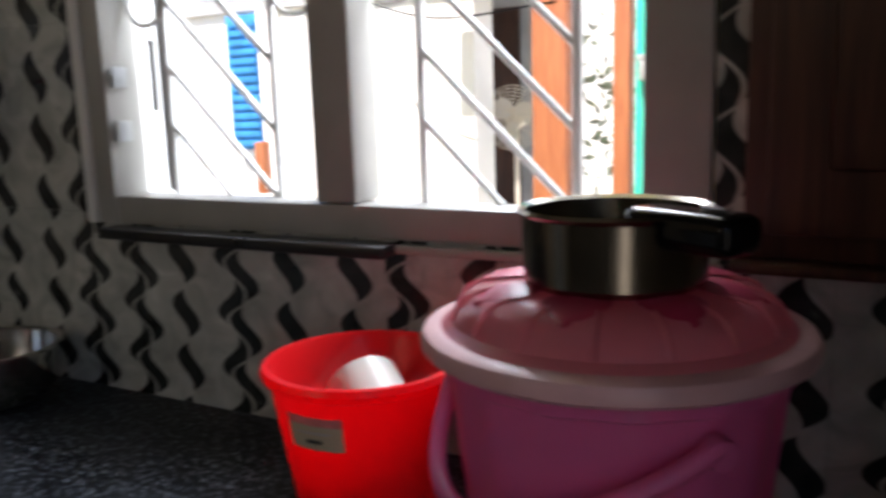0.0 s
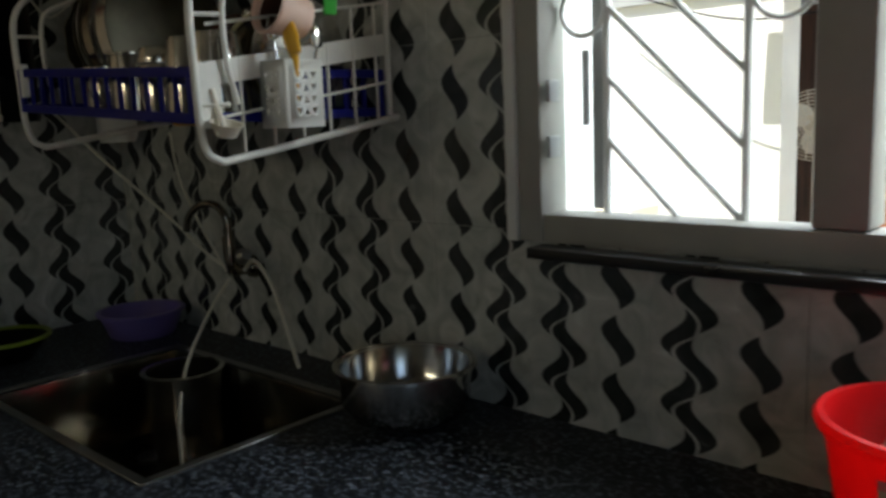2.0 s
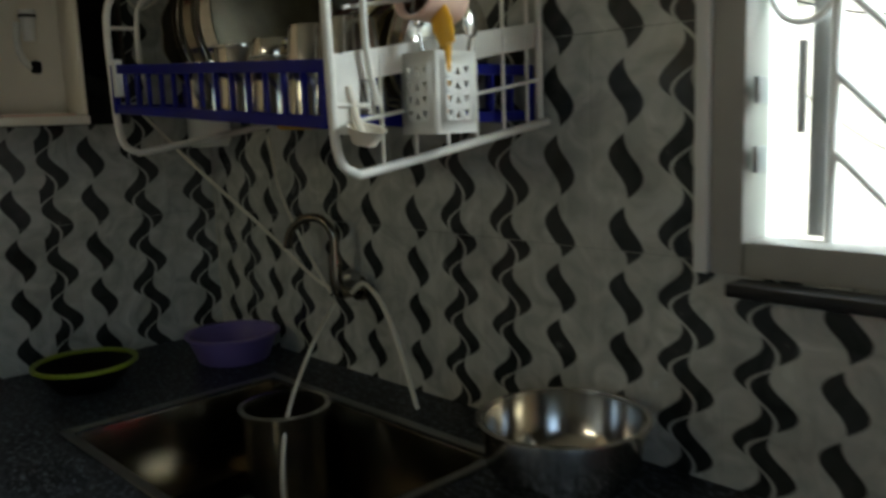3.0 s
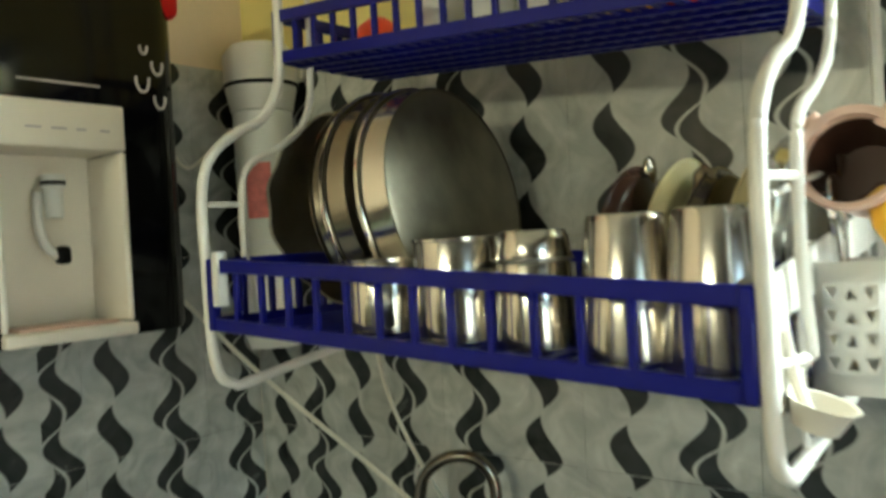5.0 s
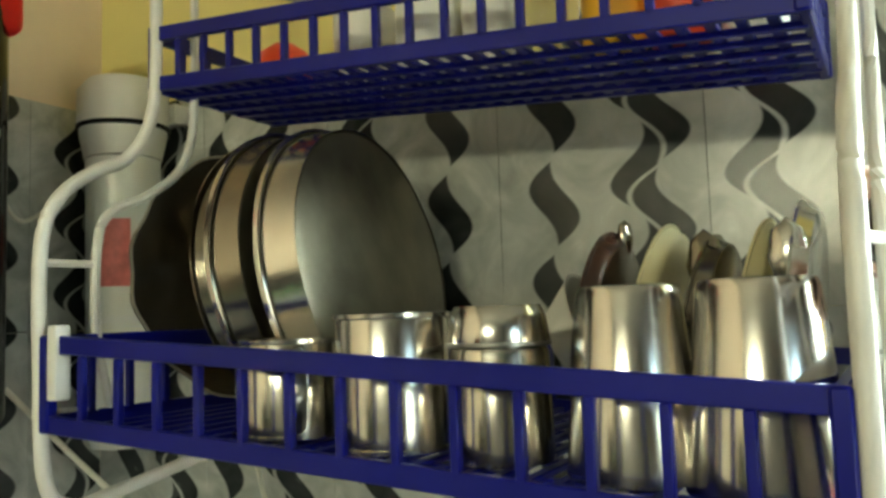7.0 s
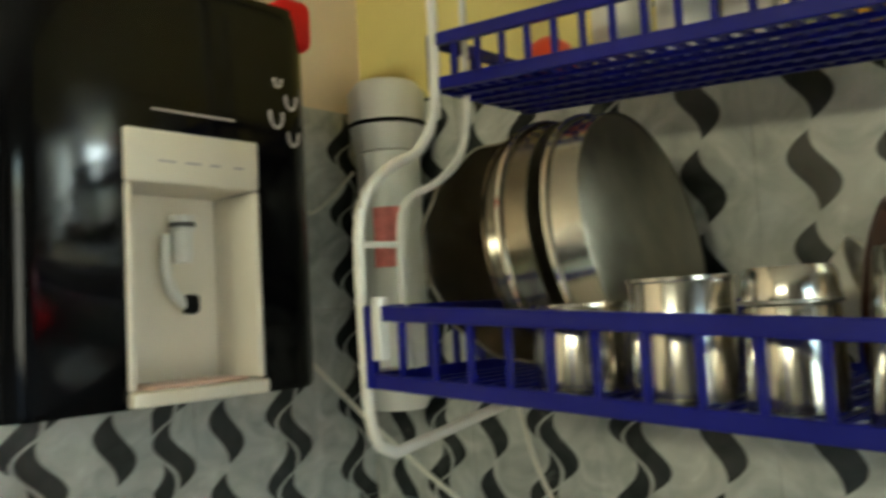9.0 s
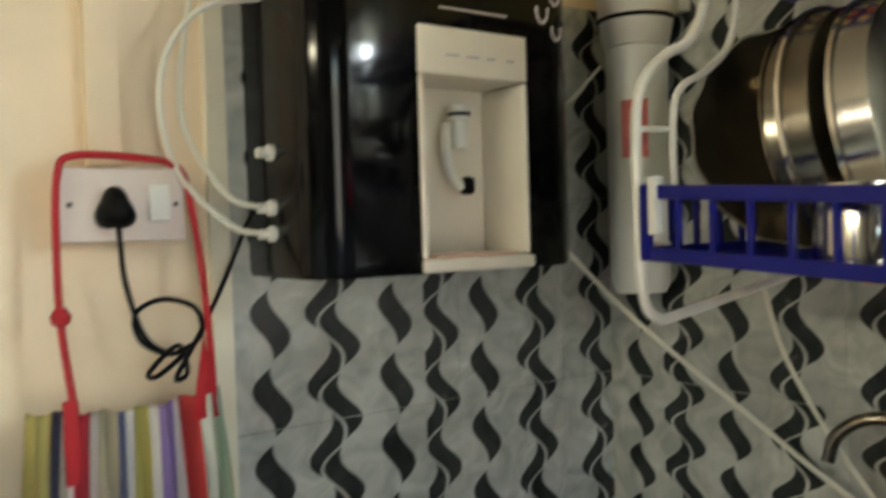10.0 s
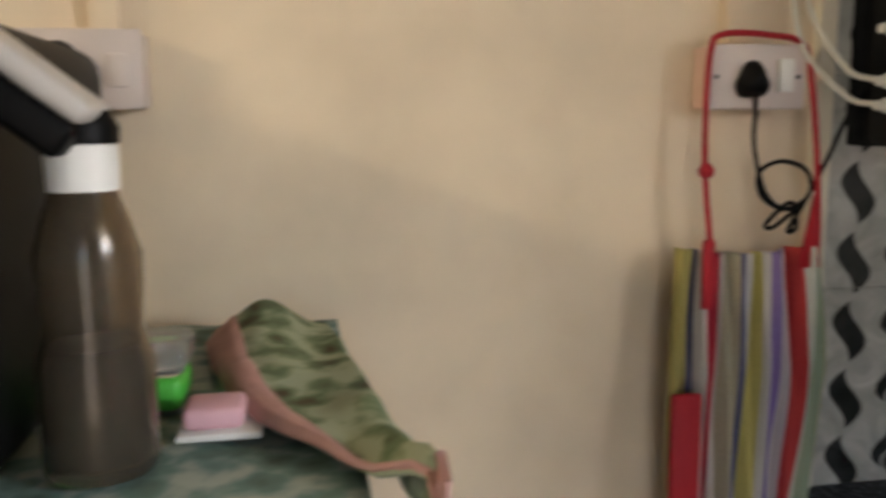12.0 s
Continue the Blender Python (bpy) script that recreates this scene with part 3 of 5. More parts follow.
part("post", box(0.79, 2.76, -0.105, 0.825, 2.8, 2.0, 0.004), M["redwood"], porch)
part("beam", box(0.9, 2.04, 1.9, 2.3, 2.2, 2.02, 0.006), M["redwood"], porch)
part("panel", box(0.81, 3.24, -0.105, 0.95, 3.28, 2.0, 0.004), M["grey"], porch)
laundry = thing("garden_shrub", (1.58, 2.6, -0.105), "pale dusty shrub in the sunlit yard", "shrub")
rng = random.Random(5)
part("stem", tube([(1.58, 2.6, -0.105), (1.59, 2.6, 0.7), (1.56, 2.6, 1.5)], 0.015, 8, 4), M["redwood"], laundry)
b5 = bmesh.new()
for k in range(260):
    p = Vector((1.55 + rng.gauss(0, 0.12), 2.6 + rng.gauss(0, 0.08), rng.uniform(0.6, 1.75)))
    mm5 = Matrix.Translation(p) @ Euler((rng.uniform(0, 6), rng.uniform(0, 6), rng.uniform(0, 6))).to_matrix().to_4x4()
    vs5 = [b5.verts.new(mm5 @ Vector(v)) for v in ((0, -0.035, 0), (0.014, 0, 0.004), (0, 0.035, 0), (-0.014, 0, 0.004))]
    b5.faces.new(vs5)
tagged(part("foliage", b5, M["leaf"], laundry), kind="stuff")
tdoor = thing("teal_door", (1.95, 2.1, 0.1), "bright teal painted metal door with a latch", "door")
part("leaf", box(1.758, 2.1, -0.105, 2.2, 2.13, 2.2, 0.004), M["teal"], tdoor)
part("latch", box(1.77, 2.07, 1.5, 1.9, 2.1, 1.525, 0.004), M["grey"], tdoor)
part("padlock", box(1.78, 2.06, 1.43, 1.86, 2.09, 1.5, 0.008), M["grey"], tdoor)
fan = thing("table_fan", (0.92, 2.92, -0.105), "cream table fan with wire cage standing outside", "fan")
FC = Vector((0.92, 2.88, 1.285))
for k in range(9):
    r = 0.03 + k * 0.0165
    part("cage_ring", tube([FC + Vector((r * math.cos(2 * math.pi * j / 28), -0.05 + 0.04 * (r / 0.16) ** 2, r * math.sin(2 * math.pi * j / 28))) for j in range(29)], 0.0024, 5, 1, False), M["ivory"], fan)
for k in range(18):
    a = 2 * math.pi * k / 18
    part("cage_spoke", tube([FC + Vector((0.03 * math.cos(a), -0.05, 0.03 * math.sin(a))), FC + Vector((0.162 * math.cos(a), -0.01, 0.162 * math.sin(a)))], 0.002, 5, 1, False), M["ivory"], fan)
for k in range(3):
    a = 2 * math.pi * k / 3 + 0.4
    mm = Matrix.Translation(FC + Vector((0.075 * math.cos(a), 0.0, 0.075 * math.sin(a)))) @ Matrix.Rotation(-a, 4, "Y") @ Matrix.Rotation(0.4, 4, "X")
    bm = lathe([(0.0, 0), (0.055, 0.001), (0.056, 0.003), (0.0, 0.004)], mm @ Matrix.Rotation(math.pi / 2, 4, "X"), 16)
    part("blade", bm, M["white"], fan)
part("motor", lathe([(0.0, -.02), (0.05, -.02), (0.055, 0.05), (0.03, 0.1), (0, 0.1)], Matrix.Translation(FC + Vector((0, 0.02, 0))) @ Matrix.Rotation(-math.pi / 2, 4, "X"), 20), M["ivory"], fan)
part("stem", tube([FC + Vector((0, .04, -0.03)), FC + Vector((0, .04, -1.36))], 0.014, 10, 1, False), M["ivory"], fan)
part("base", lathe([(0.0, 0), (0.15, 0), (0.15, 0.02), (0.05, 0.05), (0, 0.05)], Matrix.Translation((0.92, 2.92, -0.105)), 24), M["ivory"], fan)
chair = thing("lumber_pile", (0.25, 1.9, 0.1), "pale sacks and boards piled in the yard", "pile")
part("sack", lathe([(0.0, 0), (0.3, 0.02), (0.34, 0.3), (0.28, 0.62), (0.12, 0.82), (0.0, 0.84)], Matrix.Translation((-0.1, 2.05, -0.105)) @ Matrix.Diagonal((1, 1, 1.25, 1)), 20), M["plaster"], chair)
part("board", box(0.1, 1.95, -0.105, 0.5, 2.2, 0.98, 0.01), M["ivory"], chair)
part("stick", box(0.02, 1.96, 0.98, 0.07, 2.02, 1.22, 0.01), M["redwood"], chair)
part("wire", tube([(0.3, 2.25, 1.9), (0.9, 2.1, 1.72), (1.45, 2.1, 1.74)], 0.004, 6, 8), M["matte_black"], porch, "thin slack black wire")

# ---- wooden cupboard by the window ----
cb = thing("wall_cupboard", (2.8, -0.02, 1.2), "dark varnished wooden wall cupboard, closed", "cupboard")
part("carcass", box(2.475, -0.03, 1.2, 3.28, 0.006, 2.3, 0.004), M["wood"], cb)
for x0, x1 in ((2.5, 2.86), (2.88, 3.24)):
    dr = part("door", box(x0, -0.048, 1.23, x1, -0.031, 2.26, 0.004), M["wood"], cb)
    part("panel", box(x0 + 0.06, -0.056, 1.3, x1 - 0.06, -0.0485, 2.18, 0.006), M["wood"], dr)
part("ledge", box(2.465, -0.06, 1.188, 3.285, 0.0, 1.2, 0.003), M["wood"], cb)

# ---- red bucket ----
def bucket():
    ob = thing("bucket", (2.067, -0.185, COUNTER), "bright red plastic bucket with a paper label", "bucket")
    m = Matrix.Translation((2.067, -0.185, COUNTER + .001))
    prof = [(0.0, 0.0), (0.082, 0.0), (0.085, 0.004), (0.113, 0.178), (0.121, 0.182), (0.124, 0.19), (0.121, 0.197), (0.113, 0.197), (0.109, 0.19), (0.082, 0.008), (0.0, 0.006)]
    part("body", lathe(prof, m, 48), M["red"], ob)
    a0 = math.atan2(-0.83, 0.02)
    lab = bmesh.new()
    for (w, z0, z1, rr, mat, nm) in ((0.34, 0.12, 0.15, 0.1045, "label", "label"), (0.34, 0.15, 0.161, 0.1085, "label_red", "label_band"), (0.1, 0.128, 0.133, 0.1062, "ink", "print_bar"), (0.2, 0.14, 0.143, 0.108, "pale_ink", "print_bar")):
        b2 = bmesh.new()
        cols = []
        for k in range(9):
            a = a0 + (k / 8 - 0.5) * 2 * w
            r0, r1 = 0.085 + (z0 - 0.004) * 0.161 + 0.0012, 0.085 + (z1 - 0.004) * 0.161 + 0.0012
            e = 0.0006 if nm == "print_bar" else 0
            cols.append([b2.verts.new(m @ Vector(((r0 + e) * math.cos(a), (r0 + e) * math.sin(a), z0))), b2.verts.new(m @ Vector(((r1 + e) * math.cos(a), (r1 + e) * math.sin(a), z1)))])
        for p, q in zip(cols, cols[1:]):
            b2.faces.new((p[0], q[0], q[1], p[1]))
        part(nm, b2, M[mat], ob)
    return ob


bucket()
cupm = Matrix.Translation((2.06, -0.16, COUNTER + 0.128)) @ Matrix.Rotation(2.2, 4, "Y") @ Matrix.Rotation(0.5, 4, "X") @ Matrix.Scale(1.35, 4)
mug = thing("plastic_cup", (2.075, -0.175, COUNTER + 0.01), "white plastic cup lying tilted in the bucket", "cup")
part("body", lathe([(0.0, -0.03), (0.034, -0.03), (0.038, 0.045), (0.04, 0.047), (0.036, 0.045), (0.032, -0.025), (0.0, -0.025)], cupm, 28), M["white"], mug)

# ---- lidded drum with a pot on it ----
DC = Vector((2.402, -0.27, COUNTER))
drum = thing("lidded_tub", DC, "large magenta plastic tub with a pale pink lid", "tub")
mt = Matrix.Translation(DC)
part("body", lathe([(0.0, 0.002), (0.118, 0.002), (0.122, 0.008), (0.15, 0.262), (0.157, 0.266), (0.157, 0.28), (0.14, 0.28), (0.115, 0.012), (0, 0.01)], mt, 128, 16, 0.012), M["pink"], drum)
lidp = part("lid", lathe([(0.0, 0.29), (0.16, 0.288), (0.163, 0.296), (0.15, 0.305), (0.146, 0.307), (0.141, 0.319), (0.126, 0.331), (0.09, 0.338), (0.0, 0.34)], mt, 72), M["lid"], drum, "pale pink domed lid")
part("lid_rim", lathe([(0.15, 0.282), (0.167, 0.279), (0.1745, 0.284), (0.1755, 0.291), (0.172, 0.298), (0.164, 0.301), (0.15, 0.301)], mt, 72), M["lidrim"], lidp, "dusty pink rolled rim")
for k in range(16):
    a = 2 * math.pi * (k + 0.5) / 16
    c, s2 = math.cos(a), math.sin(a)
    part("lid_rib", tube([DC + Vector((r * c, r * s2, z)) for r, z in ((0.085, 0.3385), (0.126, 0.331), (0.14, 0.32), (0.146, 0.308))], 0.0028, 6, 3), M["lid"], lidp)
for k in range(8):
    a = 2 * math.pi * k / 8 + 0.18 - 1.75
    b2 = bmesh.new()
    pts = []
    for s in range(9):
        t = s / 8
        r = 0.07 + 0.062 * t
        z = 0.339 - 0.0135 * max(0, (r - 0.08) / 0.052) ** 2 + 0.0012
        w = 0.027 * math.sin(math.pi * min(1, 0.15 + t * 0.85)) + 0.001
        c, s2 = math.cos(a), math.sin(a)
        pts.append((b2.verts.new(mt @ Vector((r * c - w * s2, r * s2 + w * c, z))), b2.verts.new(mt @ Vector((r * c, r * s2, z + 0.003))), b2.verts.new(mt @ Vector((r * c + w * s2, r * s2 - w * c, z)))))
    for p, q in zip(pts, pts[1:]):
        b2.faces.new((p[0], p[1], q[1], q[0]))
        b2.faces.new((p[1], p[2], q[2], q[1]))
    part("petal", b2, M["lidpetal"], lidp, "deep red embossed petal")
ha = []
for k in range(21):
    t = k / 20
    a = radians(178) + t * radians(137)
    ha.append(DC + Vector((0.163 * math.cos(a), 0.163 * math.sin(a), 0.245 - 0.085 * math.sin(math.pi * t ** 0.75))))
part("bail_handle", tube(ha, 0.0085, 10, 2), M["pink"], drum, "magenta swing handle hanging down")
for a in (radians(178), radians(315)):
    p = DC + Vector((0.156 * math.cos(a), 0.156 * math.sin(a), 0.24))
    part("handle_lug", lathe([(0.0, 0), (0.014, 0), (0.012, 0.014), (0, 0.014)], Matrix.Translation(p) @ Matrix.Rotation(a, 4, "Z") @ Matrix.Rotation(math.pi / 2, 4, "Y"), 16), M["pink"], drum)
PC = DC + Vector((0.005, -0.015, 0.3405))
pot = thing("pressure_pan", PC, "steel pan with black handles on the tub lid", "pan")
# dark steel here stands in for the dim room mirrored in the pan
part("body", lathe([(0.0, 0), (0.073, 0), (0.079, 0.006), (0.081, 0.06), (0.085, 0.064), (0.083, 0.067), (0.078, 0.064), (0.075, 0.008), (0.0, 0.006)], Matrix.Translation(PC), 48), M["steel_dark"], pot)
hm = Matrix.Translation(PC + Vector((0.07, -0.045, 0.054))) @ Matrix.Rotation(radians(-28), 4, "Z")
bm = add_box(bmesh.new(), -0.048, -0.023, -0.014, 0.058, 0.023, 0.018, 0.011, 4)
bm.transform(hm)
hh = part("handle", bm, M["black"], pot, "black plastic handle")
bm = lathe([(0.0, 0), (0.009, 0), (0.007, 0.003), (0.0, 0.002)], hm @ Matrix.Translation((0.026, 0, 0.0175)), 14)
part("screw", bm, M["ink"], hh)

# ---- steel pan and things round the sink ----
pan = thing("karahi", (1.248, -0.15, COUNTER), "shiny round steel pan standing on the counter", "pan")
part("bowl", lathe([(0.0, 0.0), (0.06, 0.0), (0.096, 0.016), (0.112, 0.04), (0.116, 0.1), (0.123, 0.102), (0.121, 0.105), (0.113, 0.102), (0.108, 0.043), (0.092, 0.022), (0.0, 0.008)], Matrix.Translation((1.248, -0.15, COUNTER + .001)), 48), M["steel"], pan)
part("rim", lathe([(0.118, 0.1), (0.126, 0.1005), (0.126, 0.1055), (0.118, 0.106)], Matrix.Translation((1.248, -0.15, COUNTER + .001)), 48), M["steel"], pan, "bright rolled rim")
pot2 = thing("steel_pot", (0.62, -0.24, COUNTER - 0.18), "tall steel pot standing in the sink", "pot")
part("body", lathe([(0.0, 0), (0.075, 0), (0.08, 0.006), (0.08, 0.18), (0.086, 0.184), (0.084, 0.187), (0.077, 0.183), (0.076, 0.01), (0, 0.008)], Matrix.Translation((0.64, -0.23, COUNTER - 0.183)), 40), M["steel"], pot2)
part("rim", lathe([(0.078, 0.181), (0.089, 0.182), (0.089, 0.187), (0.078, 0.188)], Matrix.Translation((0.64, -0.23, COUNTER - 0.183)), 40), M["steel"], pot2, "bright rolled rim")
tub = thing("plastic_basin", (0.27, -0.13, COUNTER), "purple ribbed plastic basin by the corner", "basin")
part("body", lathe([(0.0, 0), (0.075, 0), (0.08, 0.004), (0.1, 0.058), (0.097, 0.06), (0.074, 0.01), (0, 0.008)], Matrix.Translation((0.27, -0.125, COUNTER + .001)), 40, 20, 0.012), M["purple"], tub)
part("rim", lathe([(0.096, 0.057), (0.107, 0.059), (0.109, 0.062), (0.107, 0.066), (0.097, 0.065)], Matrix.Translation((0.27, -0.125, COUNTER + .001)), 40), M["purple"], tub)
bowl2 = thing("plastic_bowl", (0.21, -0.42, COUNTER), "black bowl with a yellow-green rim on the counter", "bowl")
part("body", lathe([(0.0, 0), (0.06, 0), (0.1, 0.05), (0.104, 0.052), (0.098, 0.05), (0.056, 0.008), (0, 0.007)], Matrix.Translation((0.21, -0.44, COUNTER + .001)), 36), M["matte_black"], bowl2)
part("rim", lathe([(0.097, 0.05), (0.106, 0.05), (0.106, 0.057), (0.097, 0.057)], Matrix.Translation((0.21, -0.44, COUNTER + .001)), 36), M["olive"], bowl2, "yellow-green rim")

# ---- tap with hoses ----
tap = thing("kitchen_tap", (0.6, -0.02, 1.07), "dark swan-neck tap fixed to the tiled wall", "tap")
part("flange", lathe([(0.0, 0), (0.028, 0), (0.024, 0.012), (0.0, 0.012)], Matrix.Translation((0.6, -0.001, 1.07)) @ Matrix.Rotation(math.pi / 2, 4, "X"), 24), M["steel_dark"], tap)
part("body", tube([(0.6, -0.005, 1.07), (0.6, -0.05, 1.07), (0.6, -0.062, 1.09), (0.6, -0.064, 1.15)], 0.014, 12, 5), M["steel_dark"], tap)
part("spout", tube([(0.6, -0.064, 1.13), (0.598, -0.064, 1.19), (0.575, -0.075, 1.222), (0.535, -0.09, 1.222), (0.5, -0.1, 1.195), (0.49, -0.104, 1.16)], 0.009, 12, 5), M["steel_dark"], tap)
part("knob", lathe([(0.0, 0), (0.017, 0), (0.02, 0.01), (0.012, 0.026), (0, 0.026)], Matrix.Translation((0.625, -0.05, 1.1)) @ Matrix.Rotation(1.2, 4, "Y"), 18), M["steel_dull"], tap)
solid("water_hose", tube([(0.1, -0.226, 1.462), (0.2, -0.15, 1.33), (0.36, -0.08, 1.19), (0.5, -0.06, 1.1), (0.575, -0.05, 1.068)], 0.004, 8, 8), M["tube"], "thin white water hose running to the tap", "hose")
solid("drain_hose", tube([(0.36, -0.05, 1.39), (0.4, -0.06, 1.29), (0.47, -0.06, 1.18), (0.56, -0.05, 1.062)], 0.0035, 8, 8), M["tube"], "thin pale hose under the dish rack", "hose")
solid("outlet_hose", tube([(0.62, -0.04, 1.07), (0.69, -0.06, 1.1), (0.76, -0.07, 1.06), (0.82, -0.08, 0.97), (0.86, -0.085, 0.888)], 0.005, 8, 8), M["tube"], "yellowish hose arching down behind the sink", "hose")
solid("loop_hose", tube([(0.6, -0.07, 1.05), (0.64, -0.15, 1.0), (0.69, -0.25, 0.9), (0.715, -0.29, 0.8), (0.725, -0.3, 0.7)], 0.004, 8, 8), M["tube"], "yellowish hose hanging into the sink", "hose")

# ---- filter housing in the corner ----
fl = thing("water_filter", (0.145, -0.085, 1.3), "white cartridge filter housing with a red label", "filter")
fm = Matrix.Translation((0.145, -0.076, 0.04))
part("housing", lathe([(0.0, 1.33), (0.042, 1.33), (0.05, 1.35), (0.052, 1.74), (0.0, 1.74)], fm, 36), M["pvc"], fl)
part("cap", lathe([(0.0, 1.742), (0.054, 1.742), (0.061, 1.775), (0.062, 1.79), (0.064, 1.79), (0.064, 1.84), (0.05, 1.858), (0.03, 1.862), (0, 1.862)], fm, 36, 24, 0.006), M["white"], fl)
part("ring", lathe([(0.058, 1.784), (0.0648, 1.784), (0.0648, 1.79), (0.058, 1.79)], fm, 36), M["matte_black"], fl)
b2 = bmesh.new()
cols = []
for k in range(9):
    a = radians(-78) + radians(48) * k / 8
    cols.append([b2.verts.new(fm @ Vector((0.0527 * math.cos(a), 0.0527 * math.sin(a), z))) for z in (1.555, 1.65)])
for p, q in zip(cols, cols[1:]):
    b2.faces.new((p[0], q[0], q[1], p[1]))
part("label", b2, M["label_red"], fl, "faded red label")
part("bracket", box(0.09, -0.028, 1.84, 0.2, 0.0, 1.87, 0.003), M["white"], fl)
solid("filter_hose", tube([(0.085, -0.1, 1.76), (0.07, -0.16, 1.7), (0.08, -0.2, 1.69), (0.1, -0.245, 1.73)], 0.0032, 8, 8), M["tube"], "thin white hose between filter and purifier", "hose")

# ---- water purifier ----
pf = thing("water_purifier", (0.0, -0.49, 1.44), "glossy black wall-mounted water purifier", "water purifier")
PX, PY0, PY1, PZ0, PZ1 = 0.212, -0.715, -0.274, 1.43, 1.95
AY0, AY1, AZ0, AZ1 = -0.562, -0.384, 1.437, 1.75


def rounded_plan(x0, x1, y0, y1, r, n=8):
    pts = [(x0, y0), (x1 - r, y0)]
    pts += [(x1 - r + r * math.sin(a), y0 + r - r * math.cos(a)) for a in [math.pi / 2 * k / n for k in range(1, n)]]
    pts += [(x1, y0 + r), (x1, AY0), (x1, AY1), (x1, y1 - r)]
    pts += [(x1 - r + r * math.cos(a), y1 - r + r * math.sin(a)) for a in [math.pi / 2 * k / n for k in range(1, n)]]
    pts += [(x1 - r, y1), (x0, y1)]
    return pts


bm = bmesh.new()
plan = rounded_plan(-0.007, PX, PY0, PY1, 0.055)
levels = [PZ0, AZ0, AZ1, PZ1 - 0.03, PZ1]
grid = []
for z in levels:
    s = 0.985 if z in (PZ0, PZ1) else 1.0
    grid.append([bm.verts.new((x * s, (y - PY0 - 0.2265) * s + PY0 + 0.2265, z)) for x, y in plan])
ia = plan.index((PX, AY0))
for li in range(len(levels) - 1):
    for k in range(len(plan) - 1):
        if k == ia and li == 1:
            continue
        bm.faces.new((grid[li][k], grid[li][k + 1], grid[li + 1][k + 1], grid[li + 1][k]))
bm.faces.new(grid[-1])
bm.faces.new(grid[0][::-1])
part("body", bm, M["black"], pf)
alc = part("alcove", box(PX - 0.1, AY0 - .002, AZ0, PX - 0.094, AY1 + .002, AZ1), M["ivory"], pf, "ivory dispensing alcove")
for nm, a in (("alcove_side", (PX - 0.093, AY0 - 0.002, AZ0 + .013, PX + 0.005, AY0 + 0.007, AZ1 - 0.061)), ("alcove_side", (PX - 0.093, AY1 - 0.007, AZ0 + .013, PX + 0.005, AY1 + 0.002, AZ1 - 0.061)),
              ("drip_tray", (PX - 0.093, AY0 - .002, AZ0 - 0.006, PX + 0.014, AY1 + .002, AZ0 + 0.012)), ("alcove_head", (PX - 0.093, AY0 - .002, AZ1 - 0.06, PX + 0.006, AY1 + .002, AZ1 + .004))):
    part(nm, box(*a, 0.004, 3), M["ivory"], pf)
for k, w in enumerate((0.03, 0.03, 0.02, 0.02)):
    part("print_bar", box(PX + 0.006, AY0 + 0.04 + k * 0.034, AZ1 - 0.035, PX + 0.0068, AY0 + 0.04 + k * 0.034 + w * 0.7, AZ1 - 0.032), M["pale_ink"], alc)
part("tray_grille", box(PX - 0.06, AY0 + 0.02, AZ0 + 0.012, PX, AY1 - 0.02, AZ0 + 0.017, 0.002), M["beige"], alc)
tp = part("spout_body", lathe([(0.0, 0), (0.012, 0), (0.013, 0.04), (0.016, 0.042), (0.016, 0.06), (0, 0.06)], Matrix.Translation((PX - 0.05, -0.463, 1.6)), 18), M["white"], alc, "white dispensing tap")
part("tap_collar", lathe([(0.0, 0), (0.0165, 0), (0.0165, 0.006), (0, 0.006)], Matrix.Translation((PX - 0.05, -0.463, 1.645)), 18), M["ink"], tp)
part("lever", tube([(PX - 0.055, -0.482, 1.635), (PX - 0.05, -0.487, 1.6), (PX - 0.045, -0.482, 1.565), (PX - 0.04, -0.466, 1.545)], 0.007, 8, 5), M["white"], tp)
part("lever_tip", box(PX - 0.048, -0.47, 1.535, PX - 0.03, -0.45, 1.56, 0.006), M["matte_black"], tp)
part("name_bar", box(PX, AY0 + 0.035, AZ1 + 0.028, PX + 0.0012, AY1 - 0.03, AZ1 + 0.031), M["pale_ink"], pf)
for y0, z0, r in ((-0.343, 1.845, 0.007), (-0.322, 1.822, 0.011), (-0.347, 1.797, 0.013), (-0.32, 1.772, 0.011)):
    arc = [(PX - 0.0005, y0 + r * math.cos(a) * 0.8, z0 + r * 1.35 * math.sin(a)) for a in [math.pi * (0.92 + 1.16 * k / 12) for k in range(13)]]
    part("droplet_badge", tube(arc, 0.0024, 6, 2), M["pale_ink"], pf, "pale printed water drop")
for y0 in (PY0, PY1 - 0.05):
    part("shoulder", box(0.09, y0 - .003, 1.9, 0.206, y0 + 0.053, 1.972, 0.014, 3), M["red"], pf, "red corner shoulder")
for z in (1.594, 1.522, 1.488):
    b2 = lathe([(0.0, 0), (0.011, 0), (0.011, 0.008), (0.007, 0.009), (0.007, 0.022), (0, 0.022)], Matrix.Translation((0.09, PY0 + .001, z)) @ Matrix.Rotation(math.pi / 2, 4, "X"), 16)
    part("hose_fitting", b2, M["white"], pf, "white push-in fitting")
solid("purifier_hose", tube([(0.085, -0.737, 1.49), (0.07, -0.765, 1.5), (0.05, -0.82, 1.56), (0.05, -0.845, 1.64), (0.05, -0.835, 1.72), (0.06, -0.79, 1.78), (0.07, -0.715, 1.8)], 0.0042, 8, 8), M["tube"], "white hose looping up beside the purifier", "hose")
